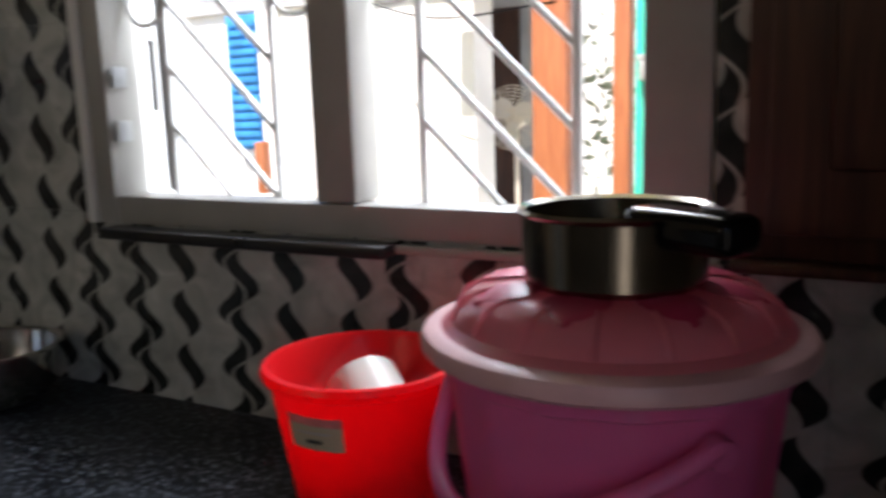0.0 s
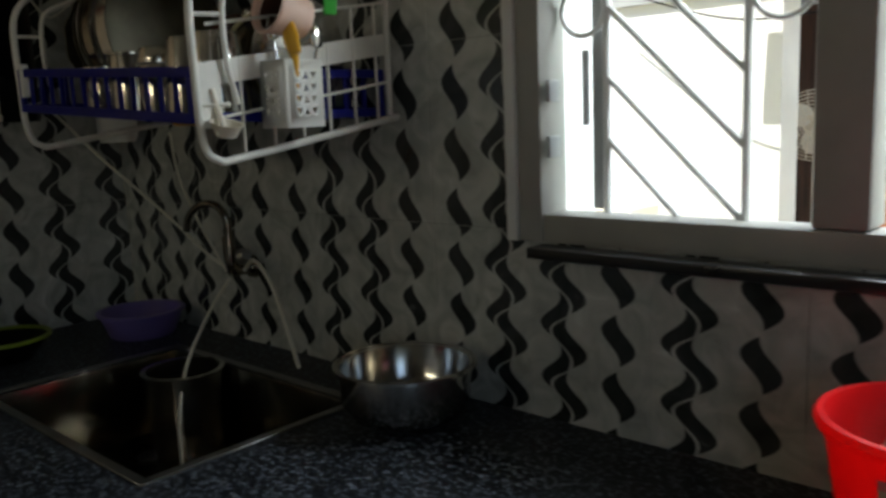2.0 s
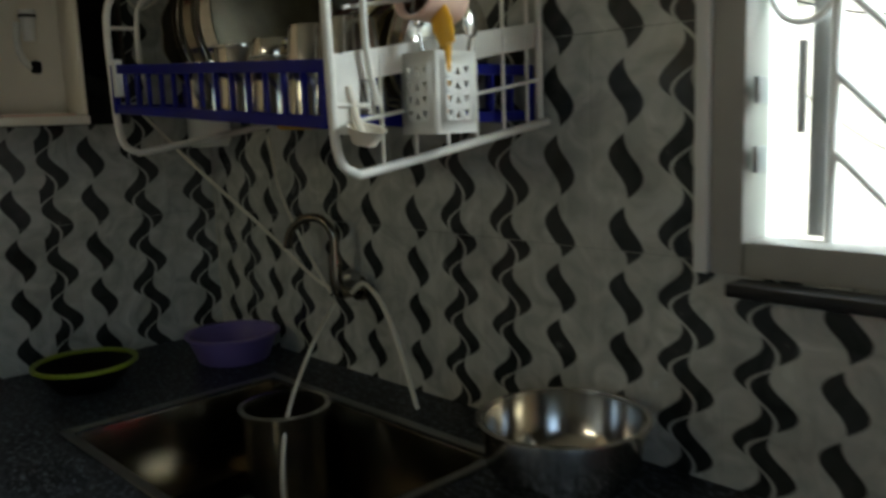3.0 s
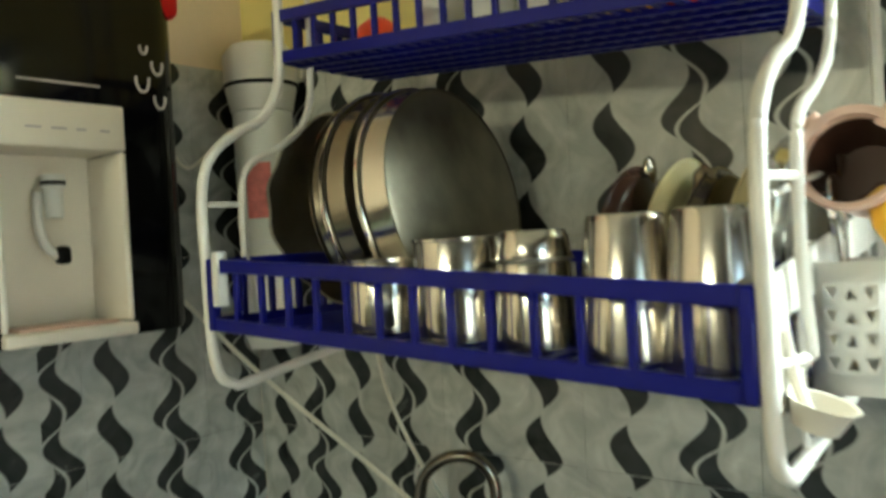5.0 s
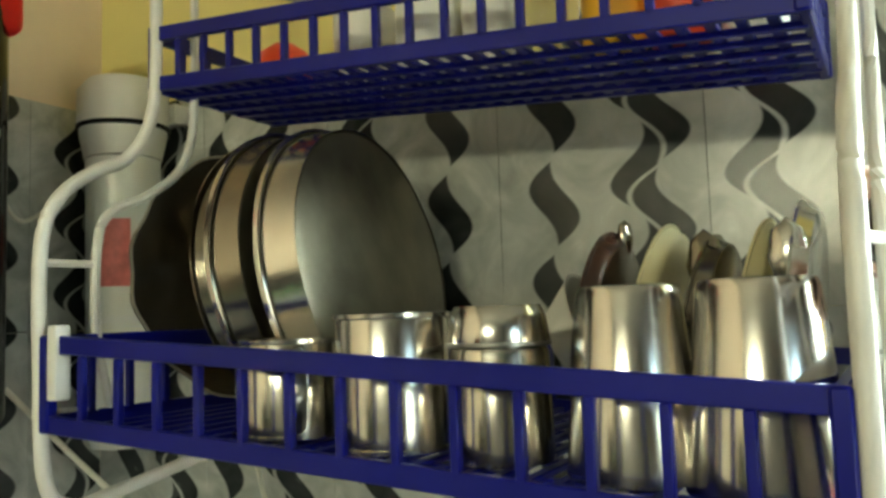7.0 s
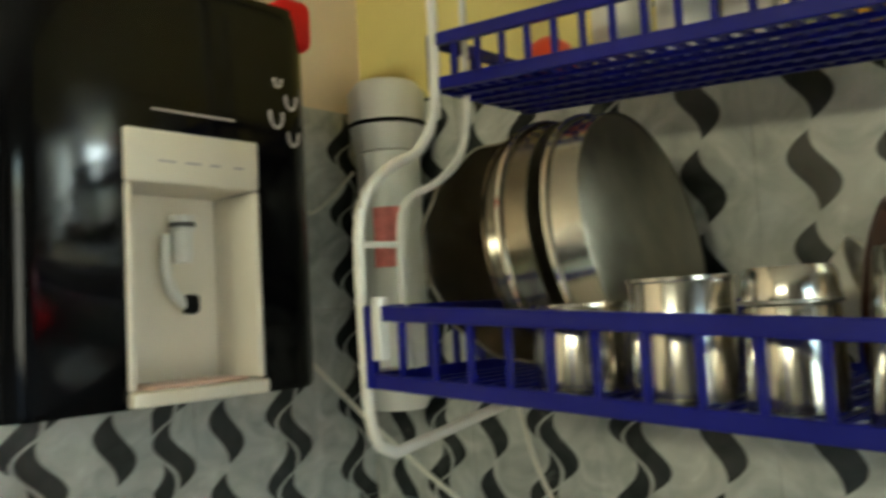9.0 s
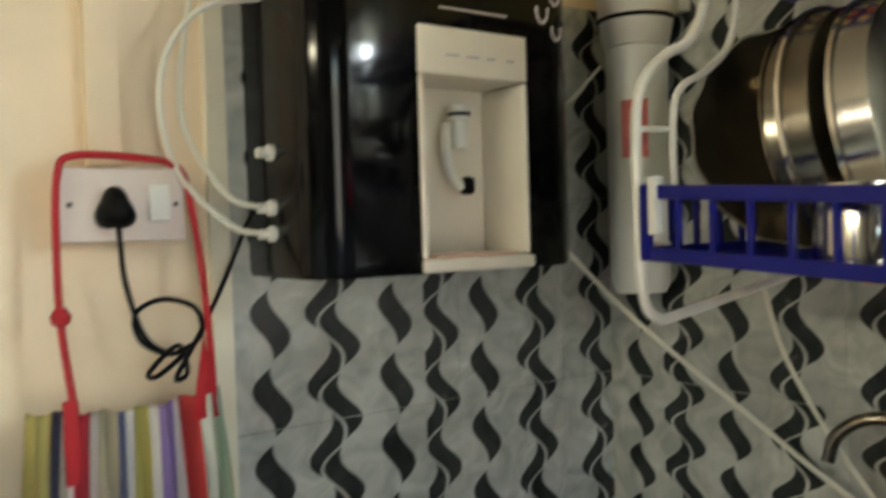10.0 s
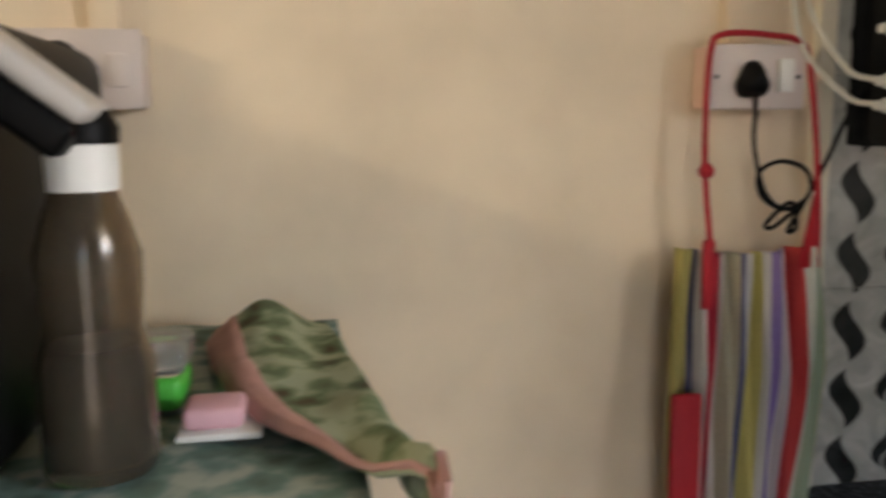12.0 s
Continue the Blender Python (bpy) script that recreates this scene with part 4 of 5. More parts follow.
solid("inlet_hose", tube([(0.085, -0.737, 1.524), (0.07, -0.77, 1.54), (0.04, -0.81, 1.62), (0.04, -0.815, 1.7), (0.04, -0.79, 1.85), (0.04, -0.77, 2.0)], 0.0042, 8, 8), M["tube"], "white hose rising up the wall", "hose")

# ---- switch board, plug, cord ----
sb = thing("switch_board", (0.0, -0.892, 1.49), "white socket and switch plate on a wooden box", "switch")
part("box", box(-0.008, -0.965, 1.486, 0.036, -0.819, 1.574, 0.003), M["beige"], sb)
part("plate", box(0.0362, -0.967, 1.484, 0.045, -0.817, 1.576, 0.004), M["plate_pl"], sb)
part("switch", box(0.0452, -0.863, 1.508, 0.053, -0.838, 1.555, 0.003), M["white"], sb, "white rocker switch")
for y in (-0.955, -0.829):
    part("screw", lathe([(0.0, 0), (0.0035, 0), (0.003, 0.0015), (0, 0.0015)], Matrix.Translation((0.045, y, 1.53)) @ Matrix.Rotation(math.pi / 2, 4, "Y"), 10), M["ink"], sb)
plug = thing("power_plug", (0.045, -0.905, 1.51), "black three-pin plug with a coiled cord", "plug")
pb = bmesh.new()
rings = []
for (dx, r) in ((0.0, 0.024), (0.004, 0.0265), (0.014, 0.026), (0.024, 0.021), (0.031, 0.013), (0.033, 0.006)):
    ring = []
    for k in range(24):
        a = k * math.pi / 12
        rr = 0.84 * r * (1 + 0.15 * math.cos(3 * a))
        ring.append(pb.verts.new((0.0455 + dx, -0.905 + rr * math.sin(a), 1.523 + 1.15 * rr * math.cos(a))))
    rings.append(ring)
for p, q in zip(rings, rings[1:]):
    for k in range(24):
        pb.faces.new((p[k], p[(k + 1) % 24], q[(k + 1) % 24], q[k]))
pb.faces.new(rings[-1])
pb.faces.new(rings[0][::-1])
part("plug_body", pb, M["matte_black"], plug)
coil = [(0.065, -0.905, 1.515), (0.06, -0.902, 1.48), (0.05, -0.895, 1.43), (0.05, -0.875, 1.365), (0.05, -0.84, 1.34), (0.05, -0.805, 1.36), (0.05, -0.81, 1.395), (0.05, -0.85, 1.41), (0.05, -0.885, 1.395), (0.05, -0.88, 1.36),
        (0.052, -0.845, 1.34), (0.052, -0.815, 1.35), (0.052, -0.86, 1.315), (0.052, -0.872, 1.32), (0.052, -0.835, 1.35), (0.054, -0.825, 1.315), (0.056, -0.84, 1.31), (0.056, -0.81, 1.36), (0.05, -0.775, 1.42), (0.05, -0.752, 1.47), (0.07, -0.735, 1.52), (0.085, -0.715, 1.53)]
part("cord", tube(coil, 0.0034, 8, 8), M["matte_black"], plug)
solid("conduit", box(-0.008, -0.925, 1.58, 0.014, -0.885, 2.75, 0.002), M["cream"], "cream painted cable casing above the switch", "conduit", "structure")

# ---- striped bag hanging from the switch board ----
bag = thing("shopping_bag", (0.03, -0.89, 1.28), "striped cloth bag hanging by red handles", "bag")
rows = []
for i in range(40):
    z = 1.29 - i * 0.018
    row = []
    for j in range(61):
        y = -1.012 + j * 0.232 / 60
        dx = 0.012 * math.sin(j * 0.5 + 0.1 * i) + 0.006 * math.sin(j * 1.3 - i * 0.2)
        sag = 0.012 * math.sin(math.pi * j / 60) if i == 0 else 0
        row.append((0.05 + dx + 0.02 * min(1, i / 10) + 0.01 * noise.noise(Vector((j * 0.1, i * 0.1, 3))), y + 0.01 * math.sin(i * 0.15) * (j / 60 - 0.5) * 2 - 0.0006 * i, z - sag))
    rows.append(row)
sheet("bag_body", rows, M["bag"], bag, 0.003)
b2 = box(0.088, -1.03, 0.6, 0.1, -0.985, 1.085, 0.004)
part("side_panel", b2, M["bag_red"], bag, "red lower side panel")
for pts in ([(0.06, -0.962, 1.29), (0.056, -0.972, 1.39), (0.05, -0.972, 1.48), (0.05, -0.968, 1.565), (0.048, -0.95, 1.588), (0.048, -0.88, 1.588), (0.048, -0.825, 1.575), (0.05, -0.81, 1.52), (0.056, -0.8, 1.42), (0.062, -0.795, 1.3), (0.062, -0.8, 1.26)],):
    part("handle", tube(pts, 0.0045, 8, 6), M["bag_red"], bag, "red cord handle")
part("knot", lathe([(0.0, -0.012), (0.01, -0.006), (0.012, 0.002), (0.006, 0.012), (0, 0.013)], Matrix.Translation((0.058, -0.972, 1.397)), 12), M["bag_red"], bag)
b2 = bmesh.new()
p = [b2.verts.new(v) for v in ((0.064, -0.805, 1.36), (0.066, -0.79, 1.255), (0.066, -0.825, 1.255))]
b2.faces.new(p)
ob = part("tab", b2, M["bag_red"], bag)
ob.modifiers.new("thick", "SOLIDIFY").thickness = 0.004
part("tab", box(0.06, -0.975, 1.2, 0.068, -0.958, 1.3, 0.002), M["bag_red"], bag)

# ---- second switch box and fridge with cloth, bottles ----
sb2 = thing("switch_box", (0.0, -1.85, 1.5), "dusty pinkish-white switch box on the wall", "switch")
part("box", box(-0.008, -1.87, 1.49, 0.05, -1.728, 1.584, 0.005), M["plate_pl"], sb2)
part("plate", box(0.0502, -1.872, 1.488, 0.058, -1.726, 1.586, 0.003), M["plate_pl"], sb2)
part("switch", box(0.058, -1.768, 1.515, 0.064, -1.742, 1.556, 0.003), M["plate_pl"], sb2)
plug2 = thing("power_plug", (0.058, -1.822, 1.545), "black plug in the switch box with its cord", "plug")
part("plug_body", lathe([(0.0, 0), (0.021, 0), (0.023, 0.006), (0.018, 0.024), (0.009, 0.03), (0, 0.03)], Matrix.Translation((0.0585, -1.822, 1.548)) @ Matrix.Rotation(math.pi / 2, 4, "Y"), 20), M["matte_black"], plug2)
part("cord", tube([(0.08, -1.822, 1.545), (0.085, -1.825, 1.5), (0.08, -1.85, 1.4), (0.075, -1.86, 1.22)], 0.0035, 8, 6), M["matte_black"], plug2)
solid("conduit", box(-0.008, -1.795, 1.588, 0.014, -1.76, 2.75, 0.002), M["cream"], "cream painted cable casing above the box", "conduit", "structure")
FT = 1.2
fridge = thing("refrigerator", (0.35, -1.75, 0), "dark grey refrigerator with a printed cloth on top", "refrigerator")
part("body", box(0.03, -2.02, 0.03, 0.62, -1.5, FT - 0.004, 0.015, 3), M["grey"], fridge)
part("door", box(0.622, -2.02, 0.06, 0.67, -1.5, FT - 0.006, 0.012, 3), M["grey"], fridge)
rows = []
for i in range(24):
    rows.append([(0.035 + i * 0.655 / 23, -2.03 + j * 0.535 / 23, FT + 0.004 + 0.003 * noise.noise(Vector((i * 0.4, j * 0.4, 0)))) for j in range(24)])
tagged(sheet("table_cloth", rows, M["cover"], None, 0.003), "green and white printed cloth covering the fridge top", "cloth")
towel = thing("folded_cloth", (0.35, -1.52, FT), "green floral cloth with a pink border, rumpled", "cloth")


def towel_at(a, b):
    """a runs along the border from the wall to the front, b from the border to the fridge's edge."""
    left = Vector((0.16, -1.64, 0)).lerp(Vector((0.62, -1.455, 0)), a) + Vector((0.05, -0.03, 0)) * math.sin(math.pi * a)
    right = Vector((0.1, -1.49, 0)).lerp(Vector((0.62, -1.445, 0)), a)
    p = left.lerp(right, b)
    ridge = 0.034 * math.exp(-((b - 0.42) / 0.3) ** 2) * (1 - a) ** 1.5 + 0.022 * math.exp(-((a - 0.97) / 0.08) ** 2)
    fold = 0.008 * math.sin(7 * b + 4 * a) + 0.008 * noise.noise(Vector((p.x * 16, p.y * 16, 5)))
    drop = -0.05 * max(0, b - 0.86) / 0.14
    return (p.x, p.y, FT + 0.018 + ridge + fold + drop)


sheet("cloth_body", [[towel_at(i / 23, j / 25) for j in range(26)] for i in range(24)], M["towel"], towel, 0.004)
sheet("border", [[(lambda q: (q[0], q[1], q[2] + 0.004 - 0.008 * (k == 0)))(towel_at(i / 23, -0.1 + 0.075 * k)) for i in range(24)] for k in range(4)], M["border"], towel, 0.005)
sheet("border", [[(lambda q: (q[0] + 0.012 * k, q[1], q[2] + 0.004 - 0.006 * k))(towel_at(1.0, j / 25)) for j in range(26)] for k in range(3)], M["border"], towel, 0.005)
BC = Matrix.Translation((0.515, -1.692, FT + 0.009)) @ Matrix.Diagonal((0.87, 0.87, 1.0, 1))
bt = thing("water_bottle", (0.515, -1.683, FT + 0.009), "smoky plastic water bottle, half full, black cap", "bottle")
part("body", lathe([(0.0, 0), (0.044, 0), (0.048, 0.006), (0.048, 0.085), (0.041, 0.11), (0.043, 0.14), (0.044, 0.165), (0.034, 0.195), (0.027, 0.21), (0.027, 0.216), (0.024, 0.216), (0.03, 0.195), (0.04, 0.165), (0.038, 0.11), (0.044, 0.08), (0.044, 0.01), (0, 0.008)], BC, 36), M["smoky"], bt)
part("liquid", lathe([(0.0, 0.01), (0.0425, 0.012), (0.0425, 0.08), (0.0385, 0.098), (0, 0.098)], BC, 32), M["dregs"], bt)
part("neck_band", lathe([(0.0, 0.211), (0.0285, 0.211), (0.0295, 0.244), (0, 0.244)], BC, 32), M["white"], bt, "white neck band")
part("cap", lathe([(0.0, 0.2445), (0.03, 0.2445), (0.031, 0.256), (0.024, 0.268), (0, 0.27)], BC, 32), M["matte_black"], bt)
fk = thing("kitchen_appliance", (0.4, -1.87, FT + 0.009), "black plastic appliance with a grey slanted lid, widened to shade the wall", "appliance")
# body widened beyond view so its top throws the slanting shadow edge
part("body", box(0.14, -2.0, FT + 0.01, 0.6, -1.752, FT + 0.35, 0.03, 4), M["matte_black"], fk)
for nm, z0, z1, mat, lab in (("lid", -0.006, 0.012, "lidgrey", "grey slanted lid"), ("hinge_block", -0.034, -0.0065, "matte_black", "")):
    b2 = box(-0.035, -0.05, z0, 0.035, 0.06, z1, 0.007, 3)
    b2.transform(Matrix.Translation((0.53, -1.725, FT + 0.306)) @ Matrix.Rotation(radians(-38), 4, "X"))
    part(nm, b2, M[mat], fk, lab)
bx = thing("plastic_tub", (0.36, -1.69, FT), "clear plastic tub with a green lid", "tub")
part("body", box(0.32, -1.72, FT + 0.009, 0.4, -1.65, FT + 0.04, 0.008, 3), M["green"], bx)
part("lid", box(0.315, -1.725, FT + 0.0405, 0.405, -1.645, FT + 0.072, 0.012, 3), M["clear"], bx)
nk = thing("folded_napkin", (0.44, -1.61, FT), "folded pink and white napkin", "napkin")
part("fold", box(0.42, -1.645, FT + 0.009, 0.48, -1.575, FT + 0.016, 0.003), M["white"], nk)
part("fold", box(0.424, -1.64, FT + 0.0165, 0.474, -1.59, FT + 0.035, 0.006, 3), M["pinkcloth"], nk)

# ---- dish rack ----
rk = thing("dish_rack", (0.78, -0.2, 1.36), "white wire dish rack with navy blue baskets on the wall", "dish rack")
LX0, LX1 = 0.466, 1.097
FY = -0.425
SAG = 0.038                       # the rack hangs lower at its window end


def sag(x):
    return -SAG * (x - LX0) / (LX1 - LX0)



def side_frame(x, inner, dz):
    out = [(x, 0.0, 1.42), (x, -0.34, 1.368), (x, -0.395, 1.365), (x, -0.42, 1.395), (x, FY, 1.5), (x, FY, 1.6), (x, -0.408, 1.645), (x, -0.37, 1.675), (x, -0.33, 1.695), (x, -0.3, 1.74), (x, -0.292, 1.82), (x, -0.292, 2.05), (x, -0.27, 2.09), (x, 0.0, 2.1)]
    out = [(a, b, c + dz) for a, b, c in out]
    part("side_tube", tube(out, 0.0066, 10, 5), M["white_coat"], rk, "white coated tube frame")
    ins = [(x + inner, -0.36, 1.45), (x + inner, -0.375, 1.52), (x + inner, -0.375, 1.6), (x + inner, -0.36, 1.635), (x + inner, -0.31, 1.66), (x + inner, -0.265, 1.7), (x + inner, -0.25, 1.78), (x + inner, -0.25, 2.05)]
    ins = [(a, b, c + dz) for a, b, c in ins]
    part("inner_tube", tube(ins, 0.0048, 8, 5), M["white_coat"], rk)
    for z in (1.45, 1.585):
        part("rung", tube([(x, -0.42, z + dz), (x + inner, -0.375, z + dz)], 0.004, 6, 1, False), M["white_coat"], rk)


side_frame(LX0 - 0.012, 0.012, 0.012)
side_frame(LX1 + 0.012, 0.012, -0.014)
# the end panel towards the window is a grid
XE = LX1 + 0.012


def slope(y):
    """Height of the end panel's lower tube at depth y."""
    return 1.352 + (y + 0.4) * 0.15


b2 = bmesh.new()
vs = [b2.verts.new((XE + d, y, slope(y) + z)) for d in (-0.002, 0.002) for y, z in ((-0.405, 0.112), (-0.03, 0.112), (-0.03, 0.15), (-0.405, 0.15))]
for q in ((0, 1, 2, 3), (7, 6, 5, 4), (0, 4, 5, 1), (1, 5, 6, 2), (2, 6, 7, 3), (3, 7, 4, 0)):
    b2.faces.new([vs[k] for k in q])
part("band", b2, M["white_coat"], rk, "flat white cross band")
b2 = bmesh.new()
vs = [b2.verts.new((XE + d, y, z)) for d in (-0.003, 0.003) for y, z in ((-0.425, 1.4), (-0.385, 1.4), (-0.38, 1.5), (-0.425, 1.5))]
for q in ((0, 1, 2, 3), (7, 6, 5, 4), (0, 4, 5, 1), (1, 5, 6, 2), (2, 6, 7, 3), (3, 7, 4, 0)):
    b2.faces.new([vs[k] for k in q])
part("corner_plate", b2, M["white_coat"], rk, "flat white plate joining the tubes")
for up in (0.062, 0.205):
    part("wire", tube([(XE, -0.4, slope(-0.4) + up), (XE, -0.02, slope(-0.02) + up)], 0.003, 6, 1, False), M["white_coat"], rk)
for y in (-0.345, -0.285, -0.225, -0.165, -0.105, -0.05):
    part("wire", tube([(XE, y, slope(y)), (XE, y, slope(y) + (0.205 if y > -0.13 else 0.15))], 0.003, 6, 1, False), M["white_coat"], rk)
part("wire", tube([(XE, -0.02, 1.41), (XE, -0.02, 2.08)], 0.0065, 8, 1, False), M["white_coat"], rk)


def basket(name, x0, x1, y0, y1, z0, z1, step, drop=0.0):
    """Slatted plastic basket; drop lowers its far end."""
    holder = part(name, bmesh.new(), M["blue"], rk, "navy blue slatted plastic basket")

    def zt(x):
        return -drop * (x - x0) / (x1 - x0)

    def strip(xa, ya, xb, yb, za, zb, t):
        b = bmesh.new()
        d = Vector((xb - xa, yb - ya, 0)).normalized()
        nn = Vector((-d.y, d.x, 0)) * t / 2
        vs = []
        for (x, y) in ((xa, ya), (xb, yb)):
            for s in (-1, 1):
                for z in (za, zb):
                    vs.append(b.verts.new((x + s * nn.x, y + s * nn.y, z + zt(x))))
        for f in ((0, 1, 3, 2), (4, 6, 7, 5), (0, 4, 5, 1), (2, 3, 7, 6), (1, 5, 7, 3), (0, 2, 6, 4)):
            b.faces.new([vs[k] for k in f])
        bmesh.ops.recalc_face_normals(b, faces=b.faces)
        bmesh.ops.bevel(b, geom=list(b.edges), offset=0.001, segments=1, affect="EDGES")
        return b

    for a in ((x0, y0, x1, y0), (x1, y0, x1, y1), (x1, y1, x0, y1), (x0, y1, x0, y0)):
        part("rail", strip(*a, z1 - 0.016, z1, 0.008), M["blue"], holder)
        part("rail", strip(*a, z0, z0 + 0.016, 0.007), M["blue"], holder)
        length = math.hypot(a[2] - a[0], a[3] - a[1])
        n = max(2, round(length / step))
        for k in range(n + 1):
            t = k / n
            x, y = a[0] + (a[2] - a[0]) * t, a[1] + (a[3] - a[1]) * t
            w = 0.0035
            b = bmesh.new()
            zz = zt(x)
            add_box(b, x - w, y - w, z0 + 0.012 + zz, x + w, y + w, z1 - 0.016 + zz, 0.001, 1)
            part("slat", b, M["blue"], holder)
    n = round((x1 - x0) / 0.022)
    for k in range(1, n):
        x = x0 + (x1 - x0) * k / n
        part("floor_slat", box(x - 0.0045, y0, z0 + 0.002 + zt(x), x + 0.0045, y1, z0 + 0.007 + zt(x), 0.001, 1), M["blue"], holder)
    for k in range(1, 6):
        y = y0 + (y1 - y0) * k / 6
        part("floor_slat", strip(x0, y, x1, y, z0 - 0.002, z0 + 0.004, 0.008), M["blue"], holder)
    for k, (x, y) in enumerate(((x0, y0), (x1, y0), (x0, y1), (x1, y1))):
        b = box(x - 0.006, y - 0.006, z0 + zt(x), x + 0.006, y + 0.006, z1 + zt(x), 0.002, 1)
        if k == 0:
            holder.data = finish(name, b, M["blue"])
        else:
            part("corner_post", b, M["blue"], holder)
    return holder


basket("lower_basket", LX0, LX1, FY, -0.03, 1.446, 1.532, 0.045, SAG)
basket("upper_basket", 0.45, 1.083, -0.29, -0.1, 1.785, 1.855, 0.036, 0.048)
part("clip", box(LX0 + 0.008, FY - 0.008, 1.475, LX0 + 0.02, FY + 0.008, 1.54, 0.002), M["white"], rk, "white plastic clip")
part("hanger_wire", tube([(0.44, -0.27, 1.93), (0.7, -0.12, 1.86), (0.95, -0.05, 1.85)], 0.003, 6, 6), M["steel_dull"], rk)

# ---- dishes in the lower basket ----
BF = 1.455


def tumbler(x, y, mouth, base, h, extra=None, label="upturned stainless steel tumbler in the rack"):
    ob = thing("tumbler", (x, y, BF + sag(x)), label, "tumbler", "tumblers in the rack")
    m = Matrix.Translation((x, y, BF + sag(x)))
    part("body", lathe([(mouth - 0.003, 0.0), (mouth, 0.001), (mouth, 0.004), (base + 0.002, h - 0.006), (base, h - 0.001), (base - 0.004, h), (base - 0.006, h - 0.004), (0.0, h - 0.005)], m, 40), M["steel"], ob)
    if extra:
        part("bead", lathe([(extra[0], extra[1]), (extra[0] + 0.0022, extra[1] + 0.002), (extra[0], extra[1] + 0.004)], m, 40), M["steel_dull"], ob)
    return ob


tumbler(0.965, -0.345, 0.046, 0.0335, 0.128)
tumbler(1.048, -0.345, 0.05, 0.036, 0.134, label="large upturned stainless steel tumbler in the rack")
CUPX = 0.867
tumbler(CUPX, -0.345, 0.0385, 0.0345, 0.084, label="small steel tumbler stacked under another one")
ob = thing("tumbler", (CUPX, -0.345, BF + sag(CUPX) + 0.084), "small steel tumbler resting on another one", "tumbler", "tumblers in the rack")
part("body", lathe([(0.0375, 0.0), (0.038, 0.003), (0.0355, 0.022), (0.032, 0.0285), (0.028, 0.0275), (0.0, 0.0275)], Matrix.Translation((CUPX, -0.345, BF + sag(CUPX) + 0.0835)), 40), M["steel"], ob)
part("rim", lathe([(0.037, -0.001), (0.0392, 0.0), (0.0392, 0.002), (0.037, 0.003)], Matrix.Translation((CUPX, -0.345, BF + sag(CUPX) + 0.0835)), 40), M["steel_dull"], ob, "rolled steel rim")
for x, r, h, nm in ((0.775, 0.046, 0.104, "upturned straight steel cup in the rack"), (0.672, 0.047, 0.08, "upturned steel mug with a riveted handle")):
    z = BF + sag(x)
    ob = thing("steel_cup", (x, -0.345, z), nm, "cup", "cups in the rack")
    part("body", lathe([(r - 0.002, 0), (r - 0.001, 0.001), (r - 0.001, h - 0.006), (r - 0.003, h - 0.001), (r - 0.008, h), (0.0, h - 0.003)], Matrix.Translation((x, -0.345, z)), 40), M["steel"], ob)
    part("rim", lathe([(r - 0.002, 0), (r + 0.0018, 0.0005), (r + 0.0018, 0.0035), (r - 0.002, 0.004)], Matrix.Translation((x, -0.345, z)), 40), M["steel"], ob, "rolled steel rim")
    part("base_edge", lathe([(r - 0.004, h - 0.003), (r + 0.001, h - 0.0035), (r + 0.001, h - 0.0005), (r - 0.004, h + 0.0005)], Matrix.Translation((x, -0.345, z)), 40), M["steel"], ob)
    if x < 0.7:
        part("handle", tube([(x + 0.036, -0.38, z + 0.066), (x + 0.05, -0.398, z + 0.058), (x + 0.053, -0.402, z + 0.03), (x + 0.034, -0.38, z + 0.012)], 0.0075, 8, 5), M["steel_dull"], ob)


def plate(x, y, r, depth, mat, label, tilt=0.0, turn=0.0, flute=0, z=None, band="steel"):
    """A plate or pan standing on edge, its back facing the window side."""
    ob = thing("plate", (x, y, BF + sag(x)), label, "plate", "plates in the rack")
    m = Matrix.Translation((x, y, (z or BF + sag(x)) + r)) @ Matrix.Rotation(turn, 4, "Z") @ Matrix.Rotation(math.pi / 2 + tilt, 4, "Y")
    prof = [(0.0, 0.0), (r * 0.86, 0.0), (r * 0.92, -0.003), (r * 0.965, -depth), (r, -depth), (r, -depth - 0.002), (r * 0.95, -depth - 0.001), (r * 0.9, -0.006), (0.0, -0.003)]
    part("dish", lathe(prof, m, 64, flute, 0.012 if flute else 0.0), mat, ob)
    if depth > 0.025:
        part("rim", lathe([(r * 0.985, -depth - 0.003), (r * 1.008, -depth - 0.003), (r * 1.008, -depth + 0.002), (r * 0.985, -depth + 0.002)], m, 64), M["steel"], ob, "bright rolled rim")
        # the side wall gets its own steel, lighter than the face
        part("side_band", lathe([(r * 0.935, -0.002), (r * 0.968, -depth + 0.002), (r * 0.972, -depth + 0.002), (r * 0.939, -0.002)], m, 64), M[band], ob, "bright steel side wall" if band == "steel" else "dark steel side wall")
    return ob


